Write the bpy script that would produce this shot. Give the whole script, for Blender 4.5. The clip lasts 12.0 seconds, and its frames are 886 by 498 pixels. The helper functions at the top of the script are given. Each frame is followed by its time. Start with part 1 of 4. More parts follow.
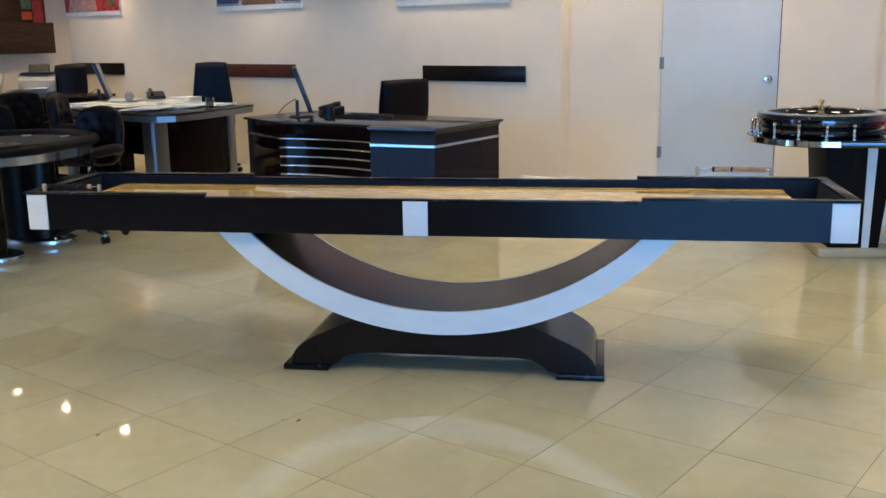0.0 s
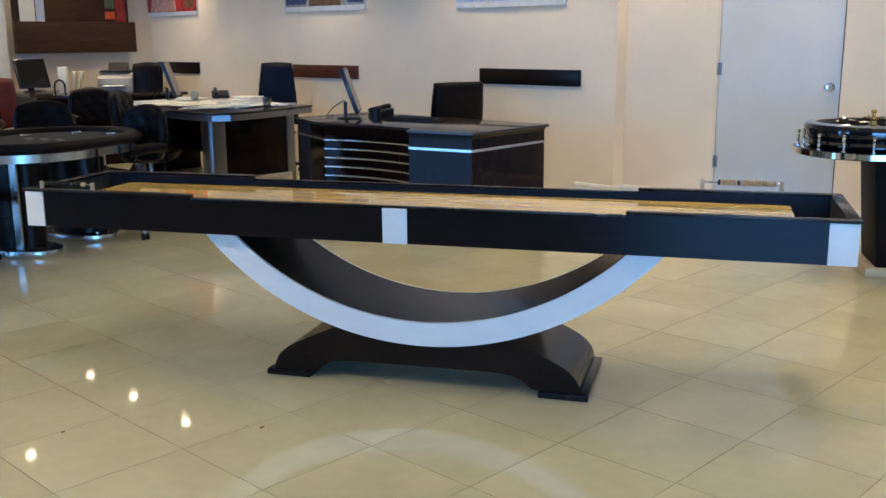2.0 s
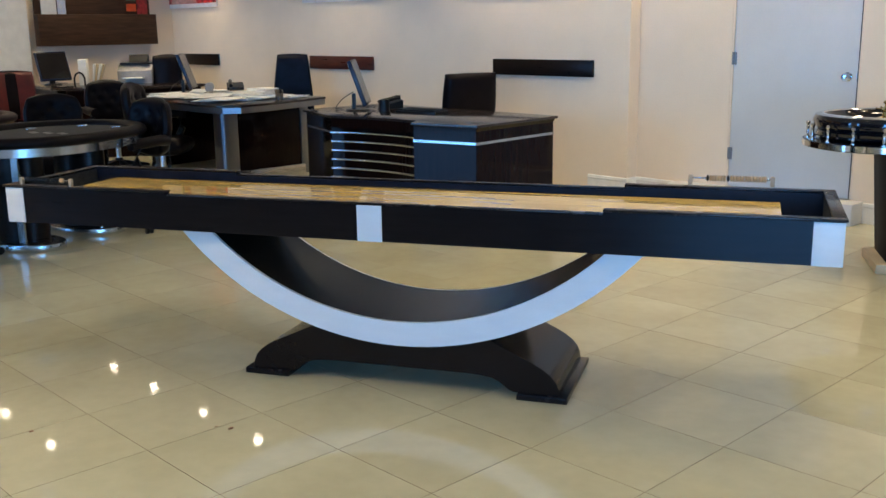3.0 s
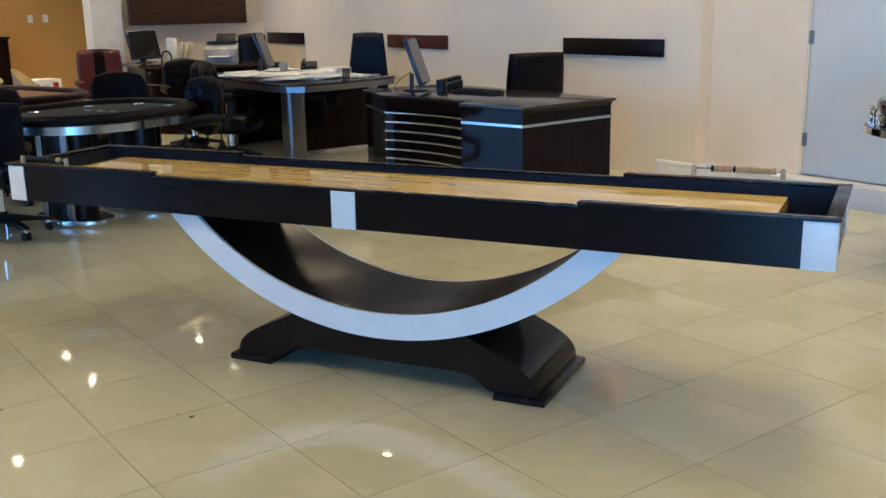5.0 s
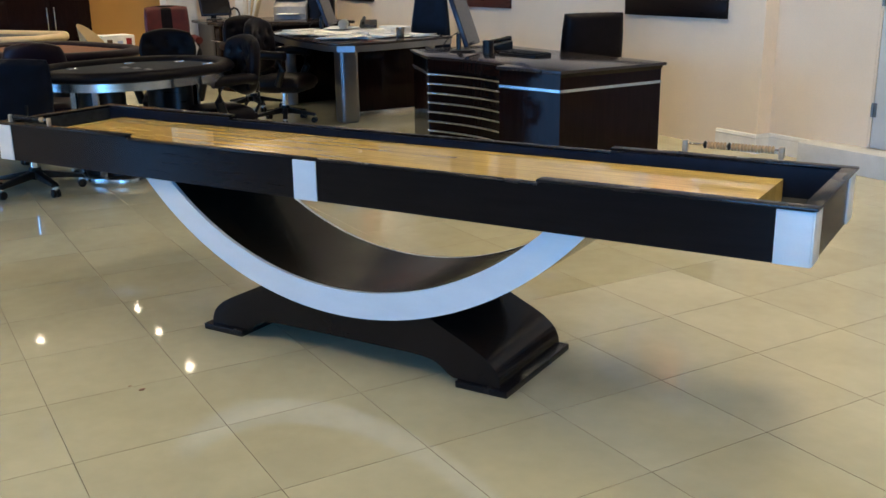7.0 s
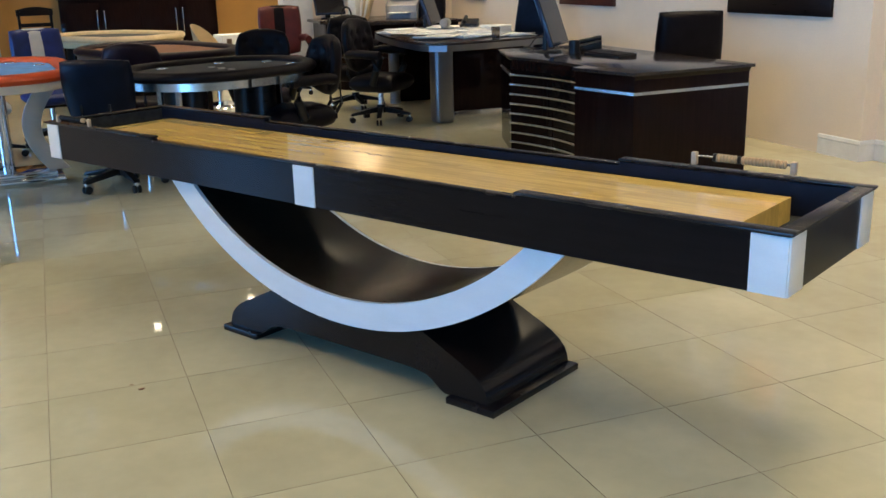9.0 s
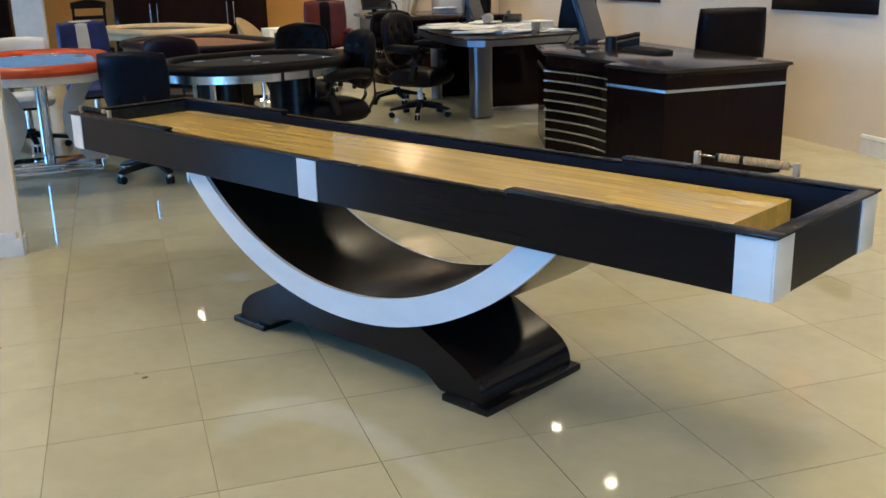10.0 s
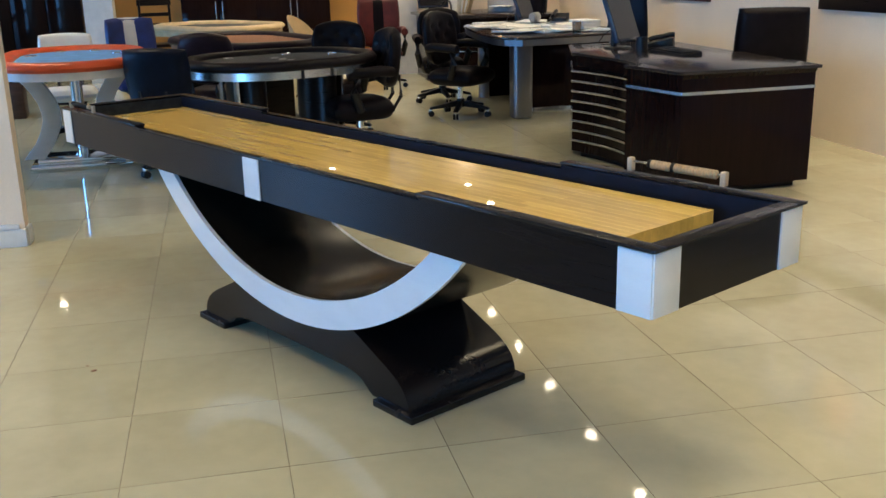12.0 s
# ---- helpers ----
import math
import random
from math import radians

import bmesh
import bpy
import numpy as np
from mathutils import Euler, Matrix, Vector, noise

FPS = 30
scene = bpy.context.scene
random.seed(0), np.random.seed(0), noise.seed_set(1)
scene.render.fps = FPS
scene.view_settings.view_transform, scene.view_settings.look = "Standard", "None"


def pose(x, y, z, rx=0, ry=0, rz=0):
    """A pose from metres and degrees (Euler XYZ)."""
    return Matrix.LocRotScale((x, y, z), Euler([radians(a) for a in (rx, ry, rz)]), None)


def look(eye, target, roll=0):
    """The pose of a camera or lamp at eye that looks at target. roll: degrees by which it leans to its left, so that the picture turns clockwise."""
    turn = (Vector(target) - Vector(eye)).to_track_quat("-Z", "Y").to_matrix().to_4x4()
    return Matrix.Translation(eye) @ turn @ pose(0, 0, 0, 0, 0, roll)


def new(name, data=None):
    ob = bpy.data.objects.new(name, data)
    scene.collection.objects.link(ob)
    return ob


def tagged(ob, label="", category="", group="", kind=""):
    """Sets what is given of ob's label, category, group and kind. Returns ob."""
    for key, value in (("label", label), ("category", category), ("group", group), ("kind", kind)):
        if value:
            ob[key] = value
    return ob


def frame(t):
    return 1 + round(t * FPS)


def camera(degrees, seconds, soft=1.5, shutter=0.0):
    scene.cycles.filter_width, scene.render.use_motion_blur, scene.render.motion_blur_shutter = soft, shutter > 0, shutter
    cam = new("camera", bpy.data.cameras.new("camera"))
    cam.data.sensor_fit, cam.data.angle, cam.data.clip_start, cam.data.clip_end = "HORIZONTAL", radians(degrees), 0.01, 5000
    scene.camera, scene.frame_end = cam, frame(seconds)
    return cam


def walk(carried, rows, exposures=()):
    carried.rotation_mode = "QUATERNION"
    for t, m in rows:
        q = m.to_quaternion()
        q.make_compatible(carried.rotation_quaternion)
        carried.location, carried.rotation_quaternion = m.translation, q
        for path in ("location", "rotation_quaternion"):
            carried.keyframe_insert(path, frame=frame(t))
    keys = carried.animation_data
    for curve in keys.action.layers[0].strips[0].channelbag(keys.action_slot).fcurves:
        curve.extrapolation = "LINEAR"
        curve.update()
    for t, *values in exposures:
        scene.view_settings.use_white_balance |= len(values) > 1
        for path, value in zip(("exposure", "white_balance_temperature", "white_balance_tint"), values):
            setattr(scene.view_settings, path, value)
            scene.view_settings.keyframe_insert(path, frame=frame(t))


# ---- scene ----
cam = camera(48.8, 12.0)
PATH = [
    (0, (0.201, -0.314, 1.469), (-0.994, 1.233, 1.042), -0.9),
    (0.5, (0.259, -0.216, 1.485), (-0.956, 1.311, 1.048), -0.4),
    (1, (0.346, -0.102, 1.491), (-0.906, 1.397, 1.058), -0.8),
    (1.5, (0.473, 0.014, 1.482), (-0.832, 1.47, 1.064), 0.2),
    (2, (0.508, 0.113, 1.468), (-0.846, 1.524, 1.047), -0.4),
    (2.5, (0.561, 0.244, 1.466), (-0.807, 1.638, 1.039), -0.7),
    (3, (0.615, 0.365, 1.478), (-0.791, 1.717, 1.037), -0.8),
    (5, (0.831, 0.928, 1.465), (-0.729, 2.085, 0.987), -1.0),
    (5.5, (0.846, 1.057, 1.472), (-0.739, 2.166, 0.963), -1.0),
    (6, (0.878, 1.242, 1.47), (-0.745, 2.285, 0.943), -1.0),
    (6.5, (0.899, 1.384, 1.455), (-0.749, 2.38, 0.913), -0.9),
    (8.3, (0.957, 1.801, 1.467), (-0.771, 2.638, 0.908), -1.8),
    (8.5, (0.993, 1.871, 1.476), (-0.76, 2.658, 0.923), -2.2),
    (9, (1.035, 2.017, 1.465), (-0.753, 2.722, 0.91), -1.5),
    (9.5, (1.063, 2.099, 1.454), (-0.741, 2.759, 0.898), -1.6),
    (10, (1.084, 2.21, 1.457), (-0.741, 2.806, 0.896), -1.3),
    (10.5, (1.091, 2.313, 1.463), (-0.745, 2.868, 0.898), -1.7),
    (11, (1.113, 2.455, 1.466), (-0.735, 2.976, 0.905), -1.8),
    (11.5, (1.16, 2.623, 1.461), (-0.707, 3.08, 0.909), -0.6),
    (12, (1.157, 2.739, 1.443), (-0.717, 3.158, 0.883), -1.3),
]
walk(cam, [(t, look(eye, target, roll)) for t, eye, target, roll in PATH],
     exposures=[(0, 0.0), (6.5, 0.0), (9, 0.07), (12, 0.13)])

# ---- world, window light, lamps ----
world = bpy.data.worlds.new("world")
scene.world = world
world.use_nodes = True
wn = world.node_tree
sky = wn.nodes.new("ShaderNodeTexSky")
sky.sky_type, sky.sun_disc = "NISHITA", False
sky.sun_elevation, sky.sun_rotation = radians(48), radians(20)
bgn = wn.nodes["Background"]
bgn.inputs["Strength"].default_value = 0.12
wn.links.new(sky.outputs["Color"], bgn.inputs["Color"])


def area_lamp(name, m, sx, sy, watts, colour, shape="RECTANGLE"):
    d = bpy.data.lights.new(name, "AREA")
    d.shape, d.size, d.energy, d.color = shape, sx, watts, colour
    if shape == "RECTANGLE":
        d.size_y = sy
    ob = new(name, d)
    ob.matrix_world = m
    return ob


DAY = (0.11, 0.42, 1.0)
WARM = (1.0, 0.83, 0.56)
# daylight through the shop-front openings of the south wall
area_lamp("window_light", pose(5.0, -4.62, 1.55, 90, 0, 180) @ pose(0, 0, 0, 180, 0, 0), 5.4, 2.5, 690, DAY)
area_lamp("window_light", pose(-7.4, -4.62, 1.55, 90, 0, 180) @ pose(0, 0, 0, 180, 0, 0), 4.3, 2.5, 290, DAY)

CEIL = 3.15
# several lamps are added out of view, such as (-6.6, 1.2), to brighten areas
LAMPS = [(x, y) for y, xs in ((6.10, (-12.12, -10.94, -9.67, -8.48, -7.22, -6.03, -4.8, -3.6, -2.4, -1.2, 0.0)), (4.36, (-13.9, -12.63, -11.47, -10.11, -5.8, -3.4, -1.0, 1.4, 3.8)),
                              (2.97, (-13.9, -12.04, -9.6, -4.4, -2.2, 0.2, 2.6)), (1.2, (-6.6,)), (0.30, (-13.03, -8.17, -3.3, -2.1, 0.2, 2.6)), (-2.0, (-2.4, 2.4))) for x in xs]
# energy factors tuned per lamp to brighten or dim the area below
LAMP_GAIN = {(-3.3, 0.30): 4.4, (-2.1, 0.30): 1.2, (0.2, 2.97): 1.9, (-1.0, 4.36): 1.6, (1.4, 4.36): 2.4, (-6.6, 1.2): 2.0, (-9.6, 2.97): 2.2, (-8.48, 6.10): 1.0, (-7.22, 6.10): 0.8, (-6.03, 6.10): 0.8, (-5.8, 4.36): 0.8, (-8.17, 0.30): 2.2}

# ---- materials ----


def socket(node, name):
    return node.inputs[name]


def material(name, colour, rough=0.5, metal=0.0, vary=0.12, scale=6.0, bump=0.0, bump_scale=120.0, coat=0.0, spec=0.5, stretch=(1, 1, 1), rough_vary=0.08, second=None, random_tint=0.0, sheen=0.0, shift=False, coat_rough=0.06):
    """Principled surface with a large and a fine noise in colour, roughness and relief."""
    m = bpy.data.materials.new(name)
    m.use_nodes = True
    t = m.node_tree
    b = t.nodes["Principled BSDF"]
    tc = t.nodes.new("ShaderNodeTexCoord")
    mp = t.nodes.new("ShaderNodeMapping")
    socket(mp, "Scale").default_value = stretch
    t.links.new(tc.outputs["Object"], mp.inputs["Vector"])
    if shift:
        oi = t.nodes.new("ShaderNodeObjectInfo")
        sc = t.nodes.new("ShaderNodeVectorMath")
        sc.operation = "SCALE"
        sc.inputs[0].default_value = (37.0, 53.0, 71.0)
        t.links.new(oi.outputs["Random"], sc.inputs["Scale"])
        t.links.new(sc.outputs["Vector"], mp.inputs["Location"])
    n1 = t.nodes.new("ShaderNodeTexNoise")
    socket(n1, "Scale").default_value, socket(n1, "Detail").default_value = scale, 6
    t.links.new(mp.outputs["Vector"], n1.inputs["Vector"])
    n2 = t.nodes.new("ShaderNodeTexNoise")
    socket(n2, "Scale").default_value, socket(n2, "Detail").default_value = bump_scale, 3
    t.links.new(mp.outputs["Vector"], n2.inputs["Vector"])
    mix = t.nodes.new("ShaderNodeMix")
    mix.data_type = "RGBA"
    lo = second or tuple(c * (1 - vary * 1.6) for c in colour)
    hi = tuple(min(1, c * (1 + vary)) for c in colour)
    mix.inputs[6].default_value, mix.inputs[7].default_value = (*lo, 1), (*hi, 1)
    ramp = t.nodes.new("ShaderNodeMapRange")
    socket(ramp, "From Min").default_value, socket(ramp, "From Max").default_value = 0.3, 0.7
    t.links.new(n1.outputs["Fac"], ramp.inputs["Value"])
    t.links.new(ramp.outputs["Result"], mix.inputs[0])
    out = mix.outputs[2]
    fine = t.nodes.new("ShaderNodeMix")
    fine.data_type, fine.blend_type = "RGBA", "MULTIPLY"
    fine.inputs[0].default_value = 1.0
    grain = t.nodes.new("ShaderNodeMapRange")
    socket(grain, "From Min").default_value, socket(grain, "From Max").default_value = 0.3, 0.7
    socket(grain, "To Min").default_value, socket(grain, "To Max").default_value = 1 - vary * 0.6, 1 + vary * 0.3
    t.links.new(n2.outputs["Fac"], grain.inputs["Value"])
    t.links.new(out, fine.inputs[6])
    t.links.new(grain.outputs["Result"], fine.inputs[7])
    out = fine.outputs[2]
    if random_tint:
        info = t.nodes.new("ShaderNodeObjectInfo")
        mr = t.nodes.new("ShaderNodeMapRange")
        socket(mr, "To Min").default_value, socket(mr, "To Max").default_value = 1 - random_tint, 1 + random_tint
        t.links.new(info.outputs["Random"], mr.inputs["Value"])
        hsv = t.nodes.new("ShaderNodeHueSaturation")
        t.links.new(mr.outputs["Result"], hsv.inputs["Value"])
        t.links.new(out, hsv.inputs["Color"])
        out = hsv.outputs["Color"]
    t.links.new(out, b.inputs["Base Color"])
    rr = t.nodes.new("ShaderNodeMapRange")
    socket(rr, "To Min").default_value, socket(rr, "To Max").default_value = max(0.02, rough - rough_vary), min(1, rough + rough_vary)
    t.links.new(n1.outputs["Fac"], rr.inputs["Value"])
    t.links.new(rr.outputs["Result"], b.inputs["Roughness"])
    b.inputs["Metallic"].default_value = metal
    b.inputs["Specular IOR Level"].default_value = spec
    b.inputs["Coat Weight"].default_value = coat
    b.inputs["Coat Roughness"].default_value = coat_rough
    b.inputs["Sheen Weight"].default_value = sheen
    if bump:
        bp = t.nodes.new("ShaderNodeBump")
        socket(bp, "Strength").default_value, socket(bp, "Distance").default_value = bump, 0.002
        t.links.new(n2.outputs["Fac"], bp.inputs["Height"])
        t.links.new(bp.outputs["Normal"], b.inputs["Normal"])
    return m


def glow(name, colour, strength):
    m = bpy.data.materials.new(name)
    m.use_nodes = True
    b = m.node_tree.nodes["Principled BSDF"]
    b.inputs["Base Color"].default_value = (*colour, 1)
    b.inputs["Emission Color"].default_value = (*colour, 1)
    b.inputs["Emission Strength"].default_value = strength
    return m


def glass(name, colour=(1, 1, 1), rough=0.02):
    m = bpy.data.materials.new(name)
    m.use_nodes = True
    b = m.node_tree.nodes["Principled BSDF"]
    b.inputs["Base Color"].default_value = (*colour, 1)
    b.inputs["Transmission Weight"].default_value = 1.0
    b.inputs["Roughness"].default_value = rough
    return m


M_WALL = material("peach_paint", (0.84, 0.71, 0.57), 0.62, vary=0.05, scale=1.2, bump=0.15, bump_scale=90)
M_ORANGE = material("orange_paint", (0.66, 0.34, 0.09), 0.55, vary=0.08, scale=1.0, bump=0.15, bump_scale=90)
# unseen south wall, darkened so panels reflect less and bounce drops
M_SHADE = material("dark_unseen_wall_paint", (0.15, 0.115, 0.10), 0.6, vary=0.06, scale=1.2, bump=0.15, bump_scale=90)
# ceiling is out of view; kept grey to cut fill from above
M_CEIL = material("dimmed_ceiling_paint", (0.42, 0.39, 0.35), 0.8, vary=0.03, scale=1.0)
M_WHITE = material("white_trim", (0.8, 0.78, 0.75), 0.4, vary=0.05, scale=9)
M_DOOR = material("grey_door_paint", (0.62, 0.65, 0.68), 0.42, vary=0.04, scale=2, bump=0.1)
M_TILE = material("polished_porcelain", (0.53, 0.50, 0.35), 0.045, vary=0.07, scale=1.6, rough_vary=0.012, random_tint=0.02, bump_scale=14, second=(0.475, 0.44, 0.30), shift=True)
M_GROUT = material("grout", (0.33, 0.28, 0.19), 0.8, vary=0.2, scale=20)
M_STEP = material("grey_step", (0.6, 0.6, 0.6), 0.5, vary=0.08, scale=4)
M_ESPRESSO = material("espresso_veneer", (0.014, 0.009, 0.008), 0.2, spec=0.22, vary=0.3, scale=5, stretch=(1, 1, 14), bump=0.06, bump_scale=60, rough_vary=0.05)
M_ESPRESSO_X = material("espresso_veneer_long", (0.008, 0.006, 0.007), 0.21, spec=0.16, vary=0.12, scale=5, stretch=(1, 12, 12), bump=0.02, bump_scale=60, rough_vary=0.05)
M_ESPRESSO_P = material("espresso_lacquer", (0.010, 0.007, 0.007), 0.17, spec=0.22, vary=0.15, scale=3, rough_vary=0.04)
M_ARC = material("brushed_espresso_lacquer", (0.014, 0.011, 0.008), 0.21, spec=0.42, vary=0.25, scale=4, stretch=(9, 1, 9), bump_scale=40, rough_vary=0.06)
M_ALU = material("satin_aluminium", (0.78, 0.78, 0.78), 0.38, metal=0.0, vary=0.03, scale=5, stretch=(1, 1, 3))
M_CHROME = material("chrome", (0.8, 0.8, 0.82), 0.10, metal=1.0, vary=0.03, scale=8, rough_vary=0.03)
M_STEEL = material("brushed_steel", (0.60, 0.60, 0.6), 0.26, metal=1.0, vary=0.05, scale=5, stretch=(1, 1, 0.2), rough_vary=0.03)
M_LEGSTEEL = material("dark_brushed_steel", (0.26, 0.27, 0.30), 0.38, metal=1.0, vary=0.05, scale=5, stretch=(1, 1, 0.2), rough_vary=0.03)
M_MAPLE = material("maple_strip", (0.93, 0.63, 0.165), 0.22, vary=0.10, scale=3, stretch=(1.0, 7, 7), bump_scale=40, coat=1.0, coat_rough=0.02, random_tint=0.13, rough_vary=0.03, shift=True)
M_FELT = material("gutter_carpet", (0.030, 0.034, 0.038), 0.95, vary=0.3, scale=30, bump=0.5, bump_scale=400)
M_LINING = material("blue_lining", (0.008, 0.012, 0.027), 0.5, spec=0.3, vary=0.2, scale=20, bump=0.2, bump_scale=300)
M_RIM = material("dark_rim", (0.010, 0.008, 0.009), 0.26, spec=0.25, vary=0.25, scale=8, coat=0.1)
M_MAHOG = material("dark_mahogany", (0.012, 0.005, 0.004), 0.07, spec=0.11, vary=0.18, scale=4, stretch=(10, 10, 1), rough_vary=0.03)
M_BOARD = material("walnut_board", (0.055, 0.026, 0.014), 0.4, spec=0.25, vary=0.25, scale=4, stretch=(1, 1, 8))
M_MATTE = material("matt_dark_wood", (0.013, 0.008, 0.006), 0.55, spec=0.06, vary=0.2, scale=6, stretch=(8, 8, 1))
M_TOP = material("dark_granite_top", (0.028, 0.020, 0.018), 0.16, spec=0.4, vary=0.3, scale=60, coat=0.1, rough_vary=0.04)
M_LEATHER = material("black_leather", (0.006, 0.004, 0.006), 0.42, spec=0.13, vary=0.3, scale=9, bump=0.35, bump_scale=160)
M_NAVY = material("navy_leather", (0.003, 0.006, 0.018), 0.42, spec=0.14, vary=0.25, scale=9, bump=0.3, bump_scale=160)
M_BLUEL = material("blue_leather", (0.014, 0.035, 0.19), 0.4, vary=0.2, scale=9, bump=0.3, bump_scale=160)
M_WHITEL = material("white_leather", (0.82, 0.81, 0.79), 0.42, vary=0.05, scale=9, bump=0.3, bump_scale=160)
M_REDL = material("red_leather", (0.095, 0.009, 0.008), 0.42, vary=0.2, scale=9, bump=0.3, bump_scale=160)
M_PLUM = material("plum_leather", (0.012, 0.004, 0.010), 0.42, spec=0.2, vary=0.2, scale=9, bump=0.3, bump_scale=160)
M_CREAM = material("cream_leather", (0.62, 0.46, 0.26), 0.45, vary=0.08, scale=9, bump=0.2, bump_scale=160)
M_ORANGEL = material("orange_vinyl", (0.70, 0.085, 0.018), 0.35, vary=0.1, scale=9, bump=0.2, bump_scale=160)
M_BLUEFELT = material("light_blue_felt", (0.13, 0.33, 0.68), 0.85, vary=0.12, scale=12, bump=0.3, bump_scale=300)
M_GREYFELT = material("charcoal_felt", (0.055, 0.055, 0.055), 0.8, vary=0.2, scale=12, bump=0.3, bump_scale=300)
M_BROWNFELT = material("rust_brown_felt", (0.26, 0.11, 0.055), 0.8, vary=0.15, scale=12, bump=0.3, bump_scale=300)
M_REDFELT = material("red_felt", (0.42, 0.02, 0.025), 0.85, vary=0.12, scale=12, bump=0.3, bump_scale=300)
M_PLASTIC = material("black_plastic", (0.009, 0.009, 0.010), 0.35, spec=0.3, vary=0.2, scale=14, bump=0.1, bump_scale=200)
M_GREYP = material("grey_plastic", (0.35, 0.34, 0.33), 0.4, vary=0.08, scale=14)
M_SCREEN = material("dark_screen", (0.012, 0.010, 0.010), 0.16, spec=0.4, vary=0.05, scale=3)
# navy tint stands for the blue window reflected in the casing edge
M_BEZEL = material("dark_bezel_window_tint", (0.018, 0.026, 0.055), 0.22, vary=0.1, scale=8)
M_PAPER = material("white_paper", (0.82, 0.81, 0.78), 0.7, vary=0.05, scale=18)
M_BEAD = material("bead_wood", (0.55, 0.36, 0.19), 0.4, vary=0.15, scale=40)
M_BLOCK = material("block_wood", (0.56, 0.42, 0.28), 0.45, vary=0.12, scale=30)
M_BRASS = material("brass", (0.75, 0.5, 0.18), 0.18, metal=1.0, vary=0.06, scale=20)
M_LACQUER = material("black_lacquer", (0.006, 0.006, 0.009), 0.08, vary=0.1, scale=6, coat=0.6, rough_vary=0.02)
M_HINGE = material("dull_steel", (0.30, 0.29, 0.28), 0.42, metal=1.0, vary=0.05, scale=20)
M_CARD = material("cardboard_brown", (0.25, 0.13, 0.07), 0.6, vary=0.1, scale=9)
M_LAMPGLOW = glow("lamp_glow", (1.0, 0.84, 0.62), 60.0)
M_DIMGLOW = glow("dim_lamp_glow", (1.0, 0.84, 0.62), 1.8)
M_SMOKE = glass("amber_glass", (0.5, 0.42, 0.33), 0.05)

# ---- building helpers ----


def box(bm, c, s, bevel=0.0, seg=2, turn=None):
    """A box of full size s about c, with rounded edges."""
    r = bmesh.ops.create_cube(bm, size=1.0)
    vs = r["verts"]
    bmesh.ops.scale(bm, vec=s, verts=vs)
    if bevel:
        es = list({e for v in vs for e in v.link_edges})
        rb = bmesh.ops.bevel(bm, geom=es, offset=min(bevel, min(s) * 0.49), segments=seg, profile=0.5, affect="EDGES")
        vs = list({v for f in rb["faces"] for v in f.verts} | {v for v in vs if v.is_valid})
    if turn is not None:
        bmesh.ops.transform(bm, matrix=turn, verts=vs)
    bmesh.ops.translate(bm, vec=c, verts=vs)
    return vs


def cyl(bm, c, r, h, r2=None, seg=24, axis="z", bevel=0.0):
    """A cylinder or cone of height h about c along an axis."""
    made = bmesh.ops.create_cone(bm, cap_ends=True, cap_tris=False, segments=seg, radius1=r, radius2=r if r2 is None else r2, depth=h)
    vs = made["verts"]
    if bevel:
        es = [e for v in vs for e in v.link_edges if abs(e.verts[0].co.z - e.verts[1].co.z) < 1e-6]
        rb = bmesh.ops.bevel(bm, geom=list(set(es)), offset=bevel, segments=2, profile=0.5, affect="EDGES")
        vs = list({v for f in rb["faces"] for v in f.verts} | {v for v in vs if v.is_valid})
    if axis == "x":
        bmesh.ops.rotate(bm, cent=(0, 0, 0), matrix=Matrix.Rotation(radians(90), 3, "Y"), verts=vs)
    if axis == "y":
        bmesh.ops.rotate(bm, cent=(0, 0, 0), matrix=Matrix.Rotation(radians(90), 3, "X"), verts=vs)
    bmesh.ops.translate(bm, vec=c, verts=vs)
    return vs


def prism(bm, outline, z0, z1, bevel=0.0, axis="z"):
    """An outline of (a, b) pairs pulled from z0 to z1; axis y: the pairs are (x, z) and the pull goes along y."""
    put = (lambda a, b, c: (a, b, c)) if axis == "z" else (lambda a, b, c: (a, c, b)) if axis == "y" else (lambda a, b, c: (c, a, b))
    lo = [bm.verts.new(put(a, b, z0)) for a, b in outline]
    hi = [bm.verts.new(put(a, b, z1)) for a, b in outline]
    n = len(lo)
    faces = [bm.faces.new(lo[::-1]), bm.faces.new(hi)]
    for i in range(n):
        faces.append(bm.faces.new((lo[i], lo[(i + 1) % n], hi[(i + 1) % n], hi[i])))
    bmesh.ops.recalc_face_normals(bm, faces=faces)
    if bevel:
        es = list({e for f in faces[:2] for e in f.edges})
        bmesh.ops.bevel(bm, geom=es, offset=bevel, segments=2, profile=0.5, affect="EDGES")


def lathe(bm, profile, c=(0, 0, 0), seg=32, sx=1.0, sy=1.0):
    """A profile of (radius, z) pairs turned about the z axis through c."""
    rings = []
    for r, z in profile:
        if r < 1e-5:
            rings.append([bm.verts.new((c[0], c[1], c[2] + z))])
        else:
            rings.append([bm.verts.new((c[0] + sx * r * math.cos(2 * math.pi * k / seg), c[1] + sy * r * math.sin(2 * math.pi * k / seg), c[2] + z)) for k in range(seg)])
    fs = []
    for a, b in zip(rings, rings[1:]):
        for k in range(seg):
            j = (k + 1) % seg
            if len(a) == 1 and len(b) > 1:
                fs.append(bm.faces.new((a[0], b[k], b[j])))
            elif len(b) == 1 and len(a) > 1:
                fs.append(bm.faces.new((a[k], a[j], b[0])))
            elif len(a) > 1:
                fs.append(bm.faces.new((a[k], a[j], b[j], b[k])))
    bmesh.ops.recalc_face_normals(bm, faces=fs)


